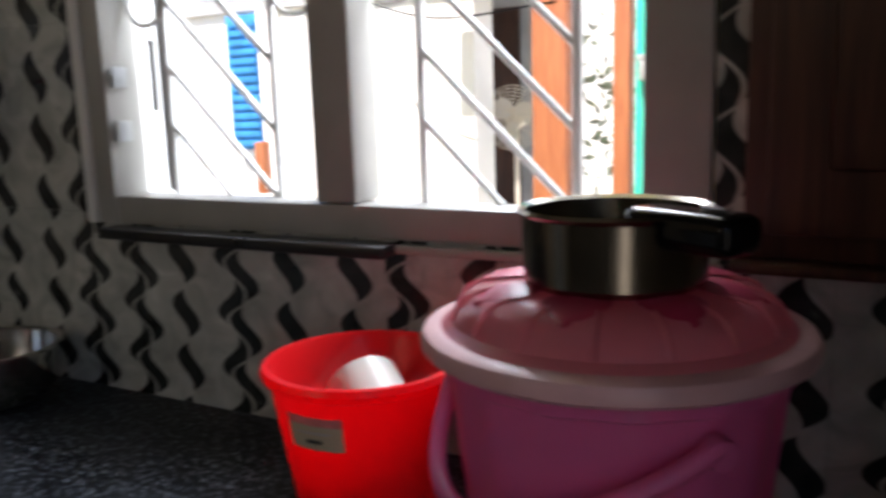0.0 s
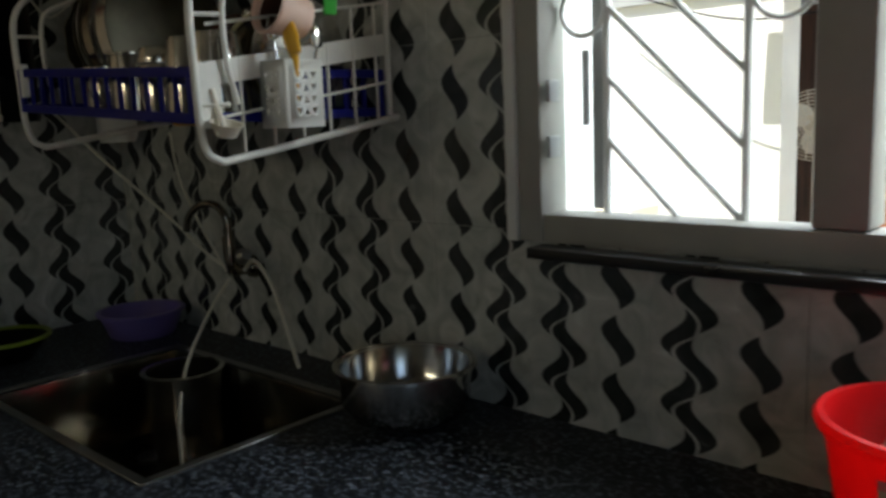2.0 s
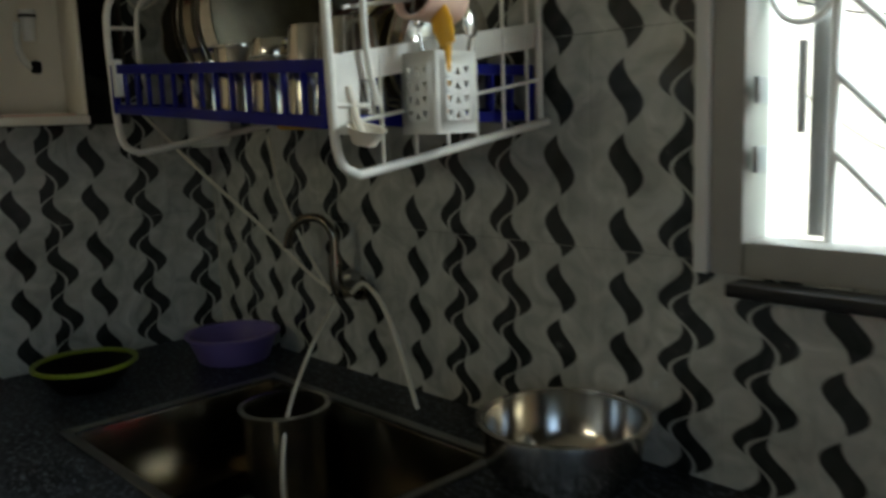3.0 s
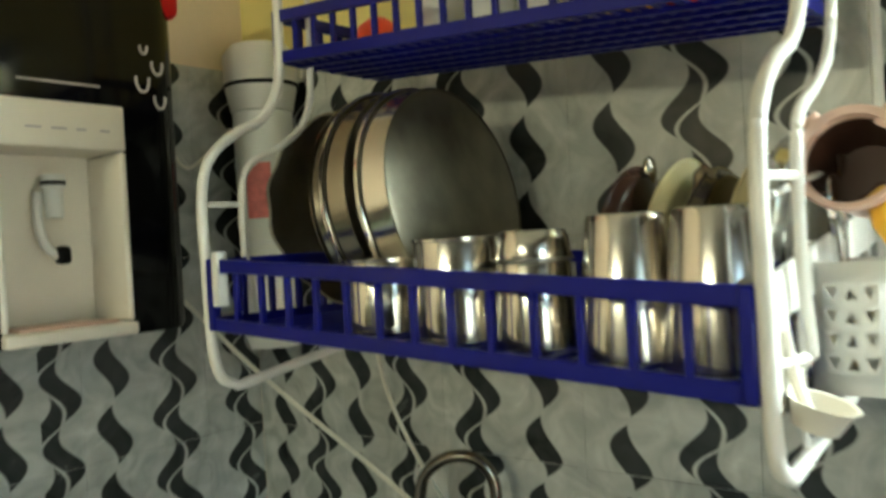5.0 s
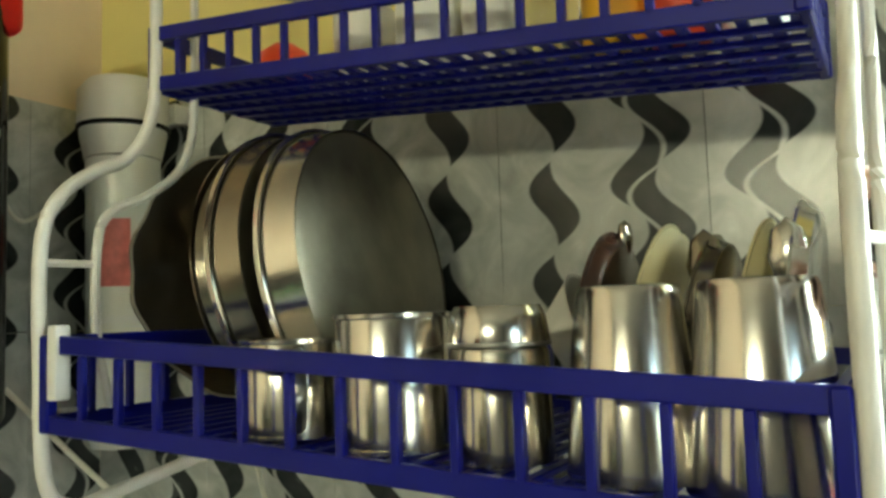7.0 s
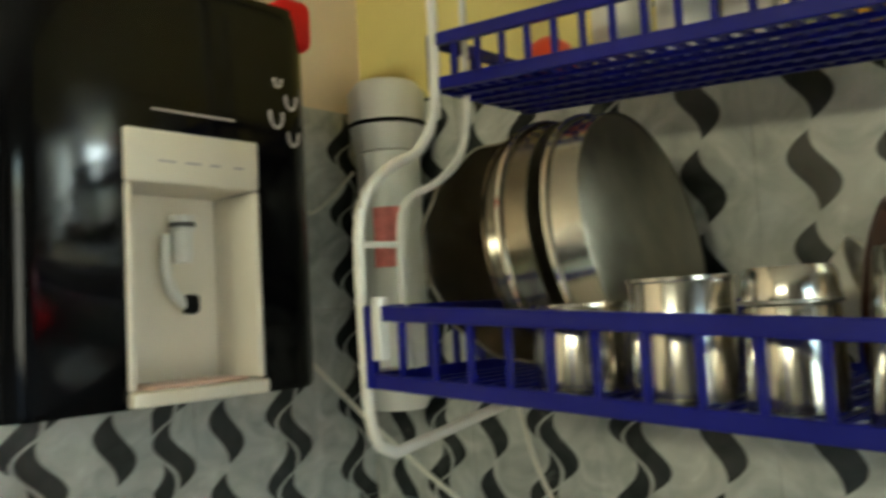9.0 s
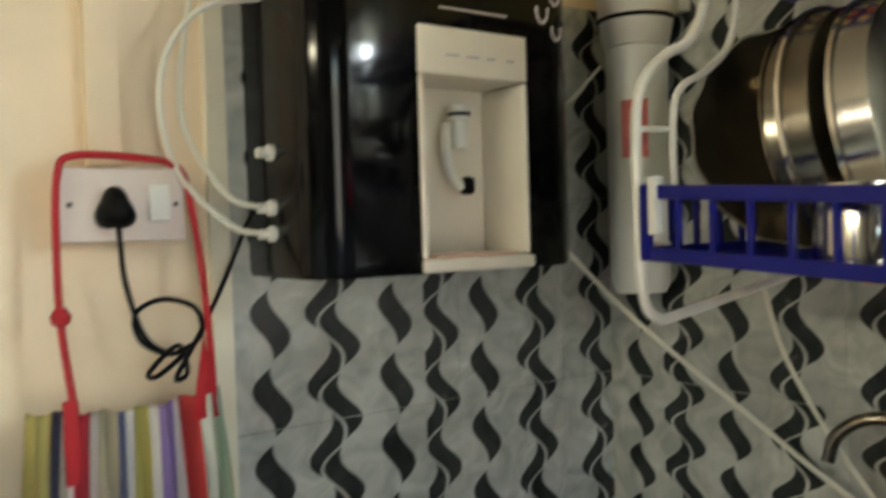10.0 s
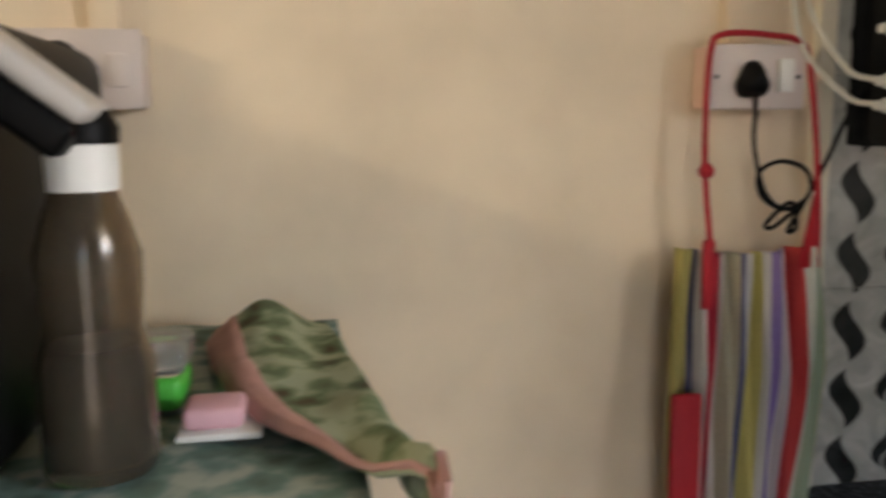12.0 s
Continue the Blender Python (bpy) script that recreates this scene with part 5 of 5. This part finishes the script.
def bowl_on_edge(x, y, r):
    """A smoky fluted glass bowl, its open side towards the window."""
    z = BF + sag(x) + r
    ob = thing("glass_bowl", (x, y, BF + sag(x)), "smoky fluted glass bowl standing on edge", "bowl")
    m = Matrix.Translation((x, y, z)) @ Matrix.Rotation(-0.5, 4, "Z") @ Matrix.Rotation(math.pi / 2 - 0.12, 4, "Y")
    part("shell", lathe([(0.0, -0.05), (r * 0.5, -0.05), (r * 0.62, -0.042), (r * 0.97, 0.0), (r, 0.002), (r * 0.985, 0.005), (r * 0.94, 0.001), (r * 0.6, -0.036), (r * 0.48, -0.044), (0.0, -0.044)], m, 84, 14, 0.014), M["smoke"], ob)
    part("rim", lathe([(r * 0.985, 0.001), (r * 1.005, 0.002), (r * 1.005, 0.006), (r * 0.985, 0.006)], m, 84, 14, 0.014), M["smoke_rim"], ob, "polished scalloped rim")


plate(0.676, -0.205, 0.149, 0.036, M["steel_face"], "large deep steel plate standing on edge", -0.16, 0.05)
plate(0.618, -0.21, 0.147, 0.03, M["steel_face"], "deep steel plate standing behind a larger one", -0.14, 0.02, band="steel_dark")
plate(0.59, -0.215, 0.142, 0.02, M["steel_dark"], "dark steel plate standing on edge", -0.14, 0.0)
bowl_on_edge(0.512, -0.2, 0.138)
plate(0.915, -0.2, 0.088, 0.012, M["brown"], "dark brown melamine plate on edge", 0.12, 0.02)
plate(0.952, -0.17, 0.092, 0.012, M["cream_plate"], "cream melamine plate on edge", 0.2, 0.0)
plate(1.0, -0.2, 0.086, 0.014, M["steel_dark"], "small dark steel plate on edge", 0.18, -0.02)
plate(1.035, -0.16, 0.094, 0.012, M["cream_plate"], "cream melamine plate beside the tumblers", 0.16, -0.05)
plate(1.07, -0.18, 0.1, 0.014, M["steel"], "steel plate near the rack end", 0.1, 0.0)
wb = thing("white_bowl", (0.83, -0.14, BF), "white bowl standing behind the cups", "bowl")
part("body", lathe([(0.0, 0.0), (0.03, 0.0), (0.052, 0.035), (0.054, 0.037), (0.05, 0.036), (0.028, 0.006), (0, 0.005)], Matrix.Translation((0.845, -0.16, BF + 0.055)) @ Matrix.Rotation(1.2, 4, "Y"), 32), M["white"], wb)
lad = thing("steel_ladle", (0.9, -0.22, BF), "steel ladle leaning behind the tumblers", "ladle")
part("shaft", tube([(0.9, -0.22, BF + 0.0), (0.905, -0.2, 1.53), (0.92, -0.19, 1.6)], 0.004, 8, 4), M["steel"], lad)
part("bowl", lathe([(0.0, 0), (0.012, 0.003), (0.017, 0.02), (0.012, 0.038), (0, 0.044)], Matrix.Translation((0.92, -0.19, 1.585)) @ Matrix.Diagonal((0.4, 0.7, 0.7, 1)), 18), M["steel_dark"], lad)
for x, y, tip, mat, lab in ((0.985, -0.25, (0.995, -0.23, 1.57), "steel_dark", "dark steel serving spoon behind the tumblers"), (1.075, -0.24, (1.058, -0.25, 1.572), "steel", "steel table spoon standing behind the tumblers")):
    ob = thing("serving_spoon", (x, y, BF + sag(x)), lab, "spoon")
    part("shaft", tube([(x, y, BF + sag(x)), tuple(Vector((x, y, 1.5)).lerp(Vector(tip), 0.4)), tip], 0.004, 8, 4), M[mat], ob)
    part("bowl", lathe([(0.0, -0.03), (0.014, -0.022), (0.02, 0.0), (0.015, 0.022), (0.0, 0.032)], Matrix.Translation(tip) @ Matrix.Diagonal((0.75, 0.3, 0.9, 1)) @ Matrix.Rotation(0.7 if mat == "steel" else 0.0, 4, "Z"), 20), M[mat], ob)

# ---- jars on the upper basket ----


def jar(x, y, r, h, body, lid, label):
    z = 1.793 - 0.048 * (x - 0.45) / 0.633
    ob = thing("jar", (x, y, z), label, "jar", "jars on the rack")
    m = Matrix.Translation((x, y, z))
    part("body", lathe([(0.0, 0), (r - 0.003, 0), (r, 0.004), (r, h * 0.72), (r * 0.75, h * 0.8), (0, h * 0.8)], m, 28), body, ob)
    part("lid", lathe([(0.0, h * 0.802), (r * 0.82, h * 0.802), (r * 0.82, h), (0, h)], m, 28), lid, ob)
    return ob


jar(0.64, -0.17, 0.035, 0.12, M["white"], M["white"], "white plastic jar on the upper basket")
jar(0.735, -0.2, 0.033, 0.16, M["pvc"], M["white"], "tall pale bottle on the upper basket")
jar(0.8, -0.19, 0.03, 0.15, M["white"], M["white"], "white jar with a plain cap")
jar(0.865, -0.21, 0.03, 0.14, M["clear"], M["steel_dull"], "clear glass jar with a metal lid")
jar(0.93, -0.22, 0.028, 0.15, M["yel_pl"], M["orange"], "yellow spice jar with an orange lid")
jar(0.985, -0.22, 0.026, 0.14, M["orange"], M["yel_pl"], "red and yellow spice jar")
jar(1.04, -0.2, 0.026, 0.15, M["pvc"], M["white"], "small pale jar at the basket end")
ball = thing("orange_cap", (0.58, -0.22, 1.765), "orange-red round lid lying in the basket", "lid")
part("dome", lathe([(0.0, 0), (0.028, 0), (0.028, 0.01), (0.022, 0.026), (0.01, 0.035), (0, 0.036)], Matrix.Translation((0.58, -0.235, 1.786)) @ Matrix.Scale(1.15, 4), 28), M["orange"], ball)
sp = thing("dark_spoon", (0.53, -0.23, 1.77), "black spoon lying in the upper basket", "spoon")
part("shaft", tube([(0.485, -0.255, 1.796), (0.515, -0.24, 1.803), (0.55, -0.235, 1.803)], 0.006, 8, 4), M["matte_black"], sp)

# ---- cutlery holder on the rack's end ----
ch = thing("cutlery_holder", (1.145, -0.235, 1.4), "white perforated plastic cutlery holder on the rack end", "cutlery holder")
CX0, CX1, CY0, CY1, CZ0, CZ1 = 1.106, 1.174, -0.306, -0.226, 1.396, 1.503
bm = bmesh.new()


def pierced(bm, origin, du, dv, w, h, nx, nz, marg_w, marg_h):
    """A flat wall with rows of triangular holes."""
    cw, chh = (w - 2 * marg_w) / nx, (h - 2 * marg_h) / nz

    def P(a, b):
        return bm.verts.new(origin + du * a + dv * b)

    def quad(a, b, c, d):
        bm.faces.new([P(*a), P(*b), P(*c), P(*d)])
    quad((0, 0), (w, 0), (w, marg_h), (0, marg_h))
    quad((0, h - marg_h), (w, h - marg_h), (w, h), (0, h))
    quad((0, marg_h), (marg_w, marg_h), (marg_w, h - marg_h), (0, h - marg_h))
    quad((w - marg_w, marg_h), (w, marg_h), (w, h - marg_h), (w - marg_w, h - marg_h))
    for i in range(nx):
        for j in range(nz):
            x0, z0 = marg_w + i * cw, marg_h + j * chh
            x1, z1 = x0 + cw, z0 + chh
            mx, g = (x0 + x1) / 2, 0.22
            lo, hi = z0 + chh * g, z1 - chh * g
            l, r = x0 + cw * 0.14, x1 - cw * 0.14
            if i % 2 == 0:
                bm.faces.new([P(x0, z0), P(x1, z0), P(mx, lo)])
                bm.faces.new([P(x1, z0), P(x1, z1), P(r, hi), P(mx, lo)])
                bm.faces.new([P(x1, z1), P(x0, z1), P(l, hi), P(r, hi)])
                bm.faces.new([P(x0, z1), P(x0, z0), P(mx, lo), P(l, hi)])
            else:
                bm.faces.new([P(x0, z1), P(mx, hi), P(x1, z1)])
                bm.faces.new([P(x1, z1), P(mx, hi), P(r, lo), P(x1, z0)])
                bm.faces.new([P(x1, z0), P(r, lo), P(l, lo), P(x0, z0)])
                bm.faces.new([P(x0, z0), P(l, lo), P(mx, hi), P(x0, z1)])


V = Vector
H = CZ1 - CZ0
t = 0.006
pierced(bm, V((CX1, CY0 + t, CZ0)), V((0, 1, 0)), V((0, 0, 1)), CY1 - CY0 - 2 * t, H, 3, 4, 0.011, 0.016)
pierced(bm, V((CX0, CY0, CZ0)), V((1, 0, 0)), V((0, 0, 1)), CX1 - CX0 - t, H, 3, 4, 0.01, 0.016)
pierced(bm, V((CX0, CY1, CZ0)), V((1, 0, 0)), V((0, 0, 1)), CX1 - CX0 - t, H, 2, 4, 0.008, 0.018)
for (xa, ya, xb, yb) in ((CX1 - t, CY0, CX1, CY0 + t), (CX1, CY1 - t, CX1 - t, CY1), (CX0, CY0, CX0, CY1)):
    q = [bm.verts.new(v) for v in ((xa, ya, CZ0), (xb, yb, CZ0), (xb, yb, CZ1), (xa, ya, CZ1))]
    bm.faces.new(q)
q = [bm.verts.new(v) for v in ((CX0, CY0, CZ0), (CX1 - t, CY0, CZ0), (CX1, CY0 + t, CZ0), (CX1, CY1 - t, CZ0), (CX1 - t, CY1, CZ0), (CX0, CY1, CZ0))]
bm.faces.new(q)
bmesh.ops.remove_doubles(bm, verts=bm.verts, dist=0.0002)
ob = part("cup", bm, M["white"], ch)
ob.modifiers.new("thick", "SOLIDIFY").thickness = 0.0022
part("hook", tube([(CX0 + .002, -0.26, CZ1 - 0.01), (CX0 + .002, -0.26, CZ1 + 0.012), (CX0 - 0.012, -0.26, CZ1 + 0.014)], 0.003, 6, 4), M["white"], ch)
strn = thing("plastic_mug", (1.13, -0.26, 1.5), "pinkish beige mug with a dark inside, hung in the holder", "mug")
mm = Matrix.Translation((1.142, -0.285, 1.58)) @ Matrix.Scale(0.92, 4) @ Matrix.Rotation(radians(-2), 4, "Z") @ Matrix.Rotation(radians(75), 4, "X")
part("body", lathe([(0.0, -0.05), (0.036, -0.05), (0.044, 0.02), (0.048, 0.022), (0.046, 0.026), (0.04, 0.022), (0.033, -0.044), (0.0, -0.044)], mm, 36), M["beige"], strn)
# separate dark brown lining over the inner wall and bottom
part("inside", lathe([(0.0, -0.0435), (0.0326, -0.0435), (0.0385, 0.012), (0.0375, 0.012), (0.031, -0.042), (0.0, -0.042)], mm, 36), M["brown"], strn, "dark brown inside")
for dx in (-0.034, 0.03):
    part("lug", tube([(1.142 + dx * 0.7, -0.288, 1.608), (1.142 + dx, -0.29, 1.622)], 0.008, 10, 1), M["beige"], strn)
ys = thing("yellow_scoop", (1.15, -0.23, 1.45), "yellow plastic scoop standing in the holder", "scoop")
part("blade", lathe([(0.0, 0), (0.014, 0.002), (0.02, 0.03), (0.016, 0.055), (0.0, 0.06)], Matrix.Translation((1.178, -0.285, 1.508)) @ Matrix.Rotation(-0.35, 4, "Y") @ Matrix.Diagonal((0.9, 0.4, 0.95, 1)), 20), M["yel_pl"], ys)
part("shaft", tube([(1.155, -0.275, 1.41), (1.176, -0.285, 1.52)], 0.006, 8, 2), M["yel_pl"], ys)
gs = thing("green_brush", (1.12, -0.15, 1.56), "bright green plastic scraper hanging on the rack", "scraper")
b2 = box(-0.012, -0.003, -0.09, 0.012, 0.003, 0.1, 0.003)
b2.transform(Matrix.Translation((1.175, -0.2, 1.665)) @ Matrix.Rotation(radians(6), 4, "Y") @ Matrix.Rotation(radians(70), 4, "Z"))
part("blade", b2, M["green"], gs)
for (x, y, tip) in ((1.13, -0.27, (1.122, -0.285, 1.535)), (1.15, -0.245, (1.17, -0.235, 1.52)), (1.12, -0.25, (1.12, -0.24, 1.57))):
    s2 = thing("steel_spoon", (x, y, 1.41), "steel spoon standing in the cutlery holder", "spoon", "spoons in the holder")
    part("shaft", tube([(x, y, 1.402), ((x + tip[0]) / 2, (y + tip[1]) / 2, 1.47), tip], 0.003, 8, 4), M["steel"], s2)
    part("bowl", lathe([(0.0, 0), (0.01, 0.004), (0.014, 0.018), (0.009, 0.034), (0, 0.04)], Matrix.Translation(tip) @ Matrix.Diagonal((0.35, 1, 1, 1)), 16), M["steel"], s2)
cl = thing("plastic_strainer", (1.12, -0.36, 1.42), "small ivory strainer clipped to the rack end", "strainer")
part("cup", lathe([(0.0, 0), (0.02, 0.004), (0.03, 0.028), (0.033, 0.03), (0.029, 0.029), (0.018, 0.007), (0, 0.004)], Matrix.Translation((1.128, -0.392, 1.385)) @ Matrix.Rotation(0.3, 4, "Y") @ Matrix.Scale(0.8, 4), 24), M["ivory"], cl)
part("handle", tube([(1.125, -0.392, 1.4), (1.116, -0.395, 1.43), (1.112, -0.4, 1.46)], 0.005, 8, 4), M["ivory"], cl)
yg = thing("scrub_pad", (0.6, -0.12, 1.415), "yellow-green scrub pad hanging under the rack", "scrub pad")
part("pad", box(0.56, -0.16, 1.405, 0.66, -0.09, 1.436, 0.01, 2), M["yel_pl"], yg)

# ---- tube lamp on the south wall ----
lamp = thing("tube_light", (0.9, RY + 0.04, 2.08), "long fluorescent tube light on the wall", "lamp")
part("batten", box(0.38, RY + 0.001, 2.05, 1.42, RY + 0.05, 2.1, 0.004), M["white"], lamp)
part("tube", tube([(0.42, RY + 0.075, 2.075), (1.38, RY + 0.075, 2.075)], 0.018, 12, 1, False), M["lamp"], lamp, "glowing warm white tube")
ld = bpy.data.lights.new("tube_glow", "AREA")
ld.shape, ld.size, ld.size_y, ld.energy, ld.color = "RECTANGLE", 0.95, 0.06, LAMP, (1.0, 0.89, 0.64)
new("tube_glow", ld).matrix_world = look((0.9, RY + 0.11, 2.075), (0.6, 0.0, 1.6))

# ---- daylight of the sky in the open doorway ----
dd = bpy.data.lights.new("doorway_sky", "AREA")
dd.shape, dd.size, dd.size_y, dd.energy, dd.color = "RECTANGLE", DY1 - DY0 - 0.04, 2.0, DOOR, (0.97, 0.98, 1.0)
new("doorway_sky", dd).matrix_world = look((RX + 0.1, (DY0 + DY1) / 2, 1.02), (0.0, (DY0 + DY1) / 2, 1.02))

# ---- skylight falling in under the sunshade ----
sd = bpy.data.lights.new("window_sky", "AREA")
sd.shape, sd.size, sd.size_y, sd.energy, sd.color = "RECTANGLE", 1.3, 0.4, SKY, (0.86, 0.94, 1.0)
new("window_sky", sd).matrix_world = look((2.25, 0.46, 1.98), (1.75, -0.35, 0.9))

# ---- wall tiles, each a piece of its wall ----
TH = 0.328
Z_ROWS = [COUNTER + 0.001 - 0.004 + k * TH for k in range(4)]
TOP = 1.885


def tile(wall, axis, a0, a1, z0, z1, cols):
    """One glazed tile; axis 0: on the north wall along x, axis 1: on the west wall along y."""
    g = 0.0001
    b = bmesh.new()
    uvl = b.loops.layers.uv.new("UVMap")
    a, c1, lo, hi = a0 + g, a1 - g, z0 + g, z1 - g
    e = 0.0005

    tx, tz, sm, zm = random.uniform(-0.002, 0.002), random.uniform(-0.0012, 0.0012), (a0 + a1) / 2, (z0 + z1) / 2

    def P(s, z, d):
        d += ((s - sm) * tx + (z - zm) * tz) * (d > 0.001)
        return (s, 0.008 - d, z) if axis == 0 else (-0.008 + d, s, z)
    HW = 0.054
    cuts = []                       # stretches of the face with the column each shows
    for c, kind in cols:
        if a + e < c - HW < c1 - e:
            cuts.append(c - HW)
        if a + e < c + HW < c1 - e:
            cuts.append(c + HW)
    ss = sorted({a + e, c1 - e, *cuts})
    base, pitch = LEAVES[axis, z0 < 1.0]
    v_of = lambda z: (z - base) / pitch
    lowv = [b.verts.new(P(s, lo + e, 0.008)) for s in ss]
    topv = [b.verts.new(P(s, hi - e, 0.008)) for s in ss]
    for k in range(len(ss) - 1):
        f = b.faces.new((lowv[k], lowv[k + 1], topv[k + 1], topv[k]))
        mid = (ss[k] + ss[k + 1]) / 2
        col = next(((c, kind) for c, kind in cols if abs(mid - c) < HW), None)
        for lp in f.loops:
            s = lp.vert.co.x if axis == 0 else lp.vert.co.y
            lp[uvl].uv = ((col[1] + 0.5 + (s - col[0]) / (2 * HW) * 0.998) if col else 0.001, v_of(lp.vert.co.z))
    ring_f = [(a + e, lo + e), (c1 - e, lo + e), (c1 - e, hi - e), (a + e, hi - e)]
    ring_b = [(a, lo), (c1, lo), (c1, hi), (a, hi)]
    f = [b.verts.new(P(s, z, 0.008)) for s, z in ring_f]
    k2 = [b.verts.new(P(s, z, 0.0065)) for s, z in ring_b]
    w = [b.verts.new(P(s, z, 0.0002)) for s, z in ring_b]
    for i in range(4):
        j = (i + 1) % 4
        for fc in (b.faces.new((k2[i], k2[j], f[j], f[i])), b.faces.new((w[i], w[j], k2[j], k2[i]))):
            for lp in fc.loops:
                lp[uvl].uv = (0.001, 0.0)
    bmesh.ops.remove_doubles(b, verts=b.verts, dist=1e-5)
    part("tile", b, M["tile"], wall)


# foot of a leaf and its length: north and west wall, upper courses and the lowest one
LEAVES = {(0, False): (1.173, 0.1095), (0, True): (1.183, 0.0938), (1, False): (1.193, 0.1105), (1, True): (1.193, 0.1105)}
# joints along the north wall with the columns that each tile shows
S, D = 0, 1                         # one row of leaves, or two interlaced
north = [(0.0, 0.23, ((0.07, S), (0.165, D))), (0.23, 0.46, ((0.27, S), (0.38, D))), (0.46, 0.714, ((0.525, D), (0.645, S))), (0.714, 0.958, ((0.783, S), (0.896, D))), (0.958, 1.193, ((1.02, D), (1.13, S))),
         (1.193, 1.415, ((1.255, S), (1.355, D))), (1.415, 1.637, ((1.475, D), (1.58, S))), (1.637, 1.87, ((1.698, D), (1.807, S))), (1.87, 2.1, ((1.93, S), (2.01, D))), (2.1, 2.33, ((2.15, D), (2.26, S))),
         (2.33, 2.57, ((2.45, D), (2.54, S))), (2.57, 2.81, ((2.65, D), (2.75, S))), (2.81, 3.05, ((2.88, S), (2.98, D))), (3.05, 3.3, ((3.11, D), (3.22, S)))]
west = [(-0.744, -0.358, ((-0.688, S), (-0.59, D), (-0.48, S), (-0.405, D))), (-0.358, -0.125, ((-0.305, S), (-0.19, D))), (-0.125, 0.0, ((-0.04, D),))]
rows_z = [(Z_ROWS[0], Z_ROWS[1]), (Z_ROWS[1], Z_ROWS[2]), (Z_ROWS[2], TOP)]
for a0, a1, cols in north:
    for z0, z1 in rows_z:
        if a0 < WX1 and a1 > 1.372 and z1 > 1.21:
            if a0 < 1.372:
                tile(wall_north, 0, a0, 1.37, z0, z1, cols)
            if a1 > WX1 + 0.012:
                tile(wall_north, 0, WX1 + 0.012, a1, z0, z1, cols)
            continue
        tile(wall_north, 0, a0, a1, z0, z1, cols)
for a0, a1, cols in west:
    tile(wall_west, 1, a0, a1, Z_ROWS[0] - TH, Z_ROWS[0], cols)
    for z0, z1 in rows_z:
        tile(wall_west, 1, a0, a1, z0, z1, cols)
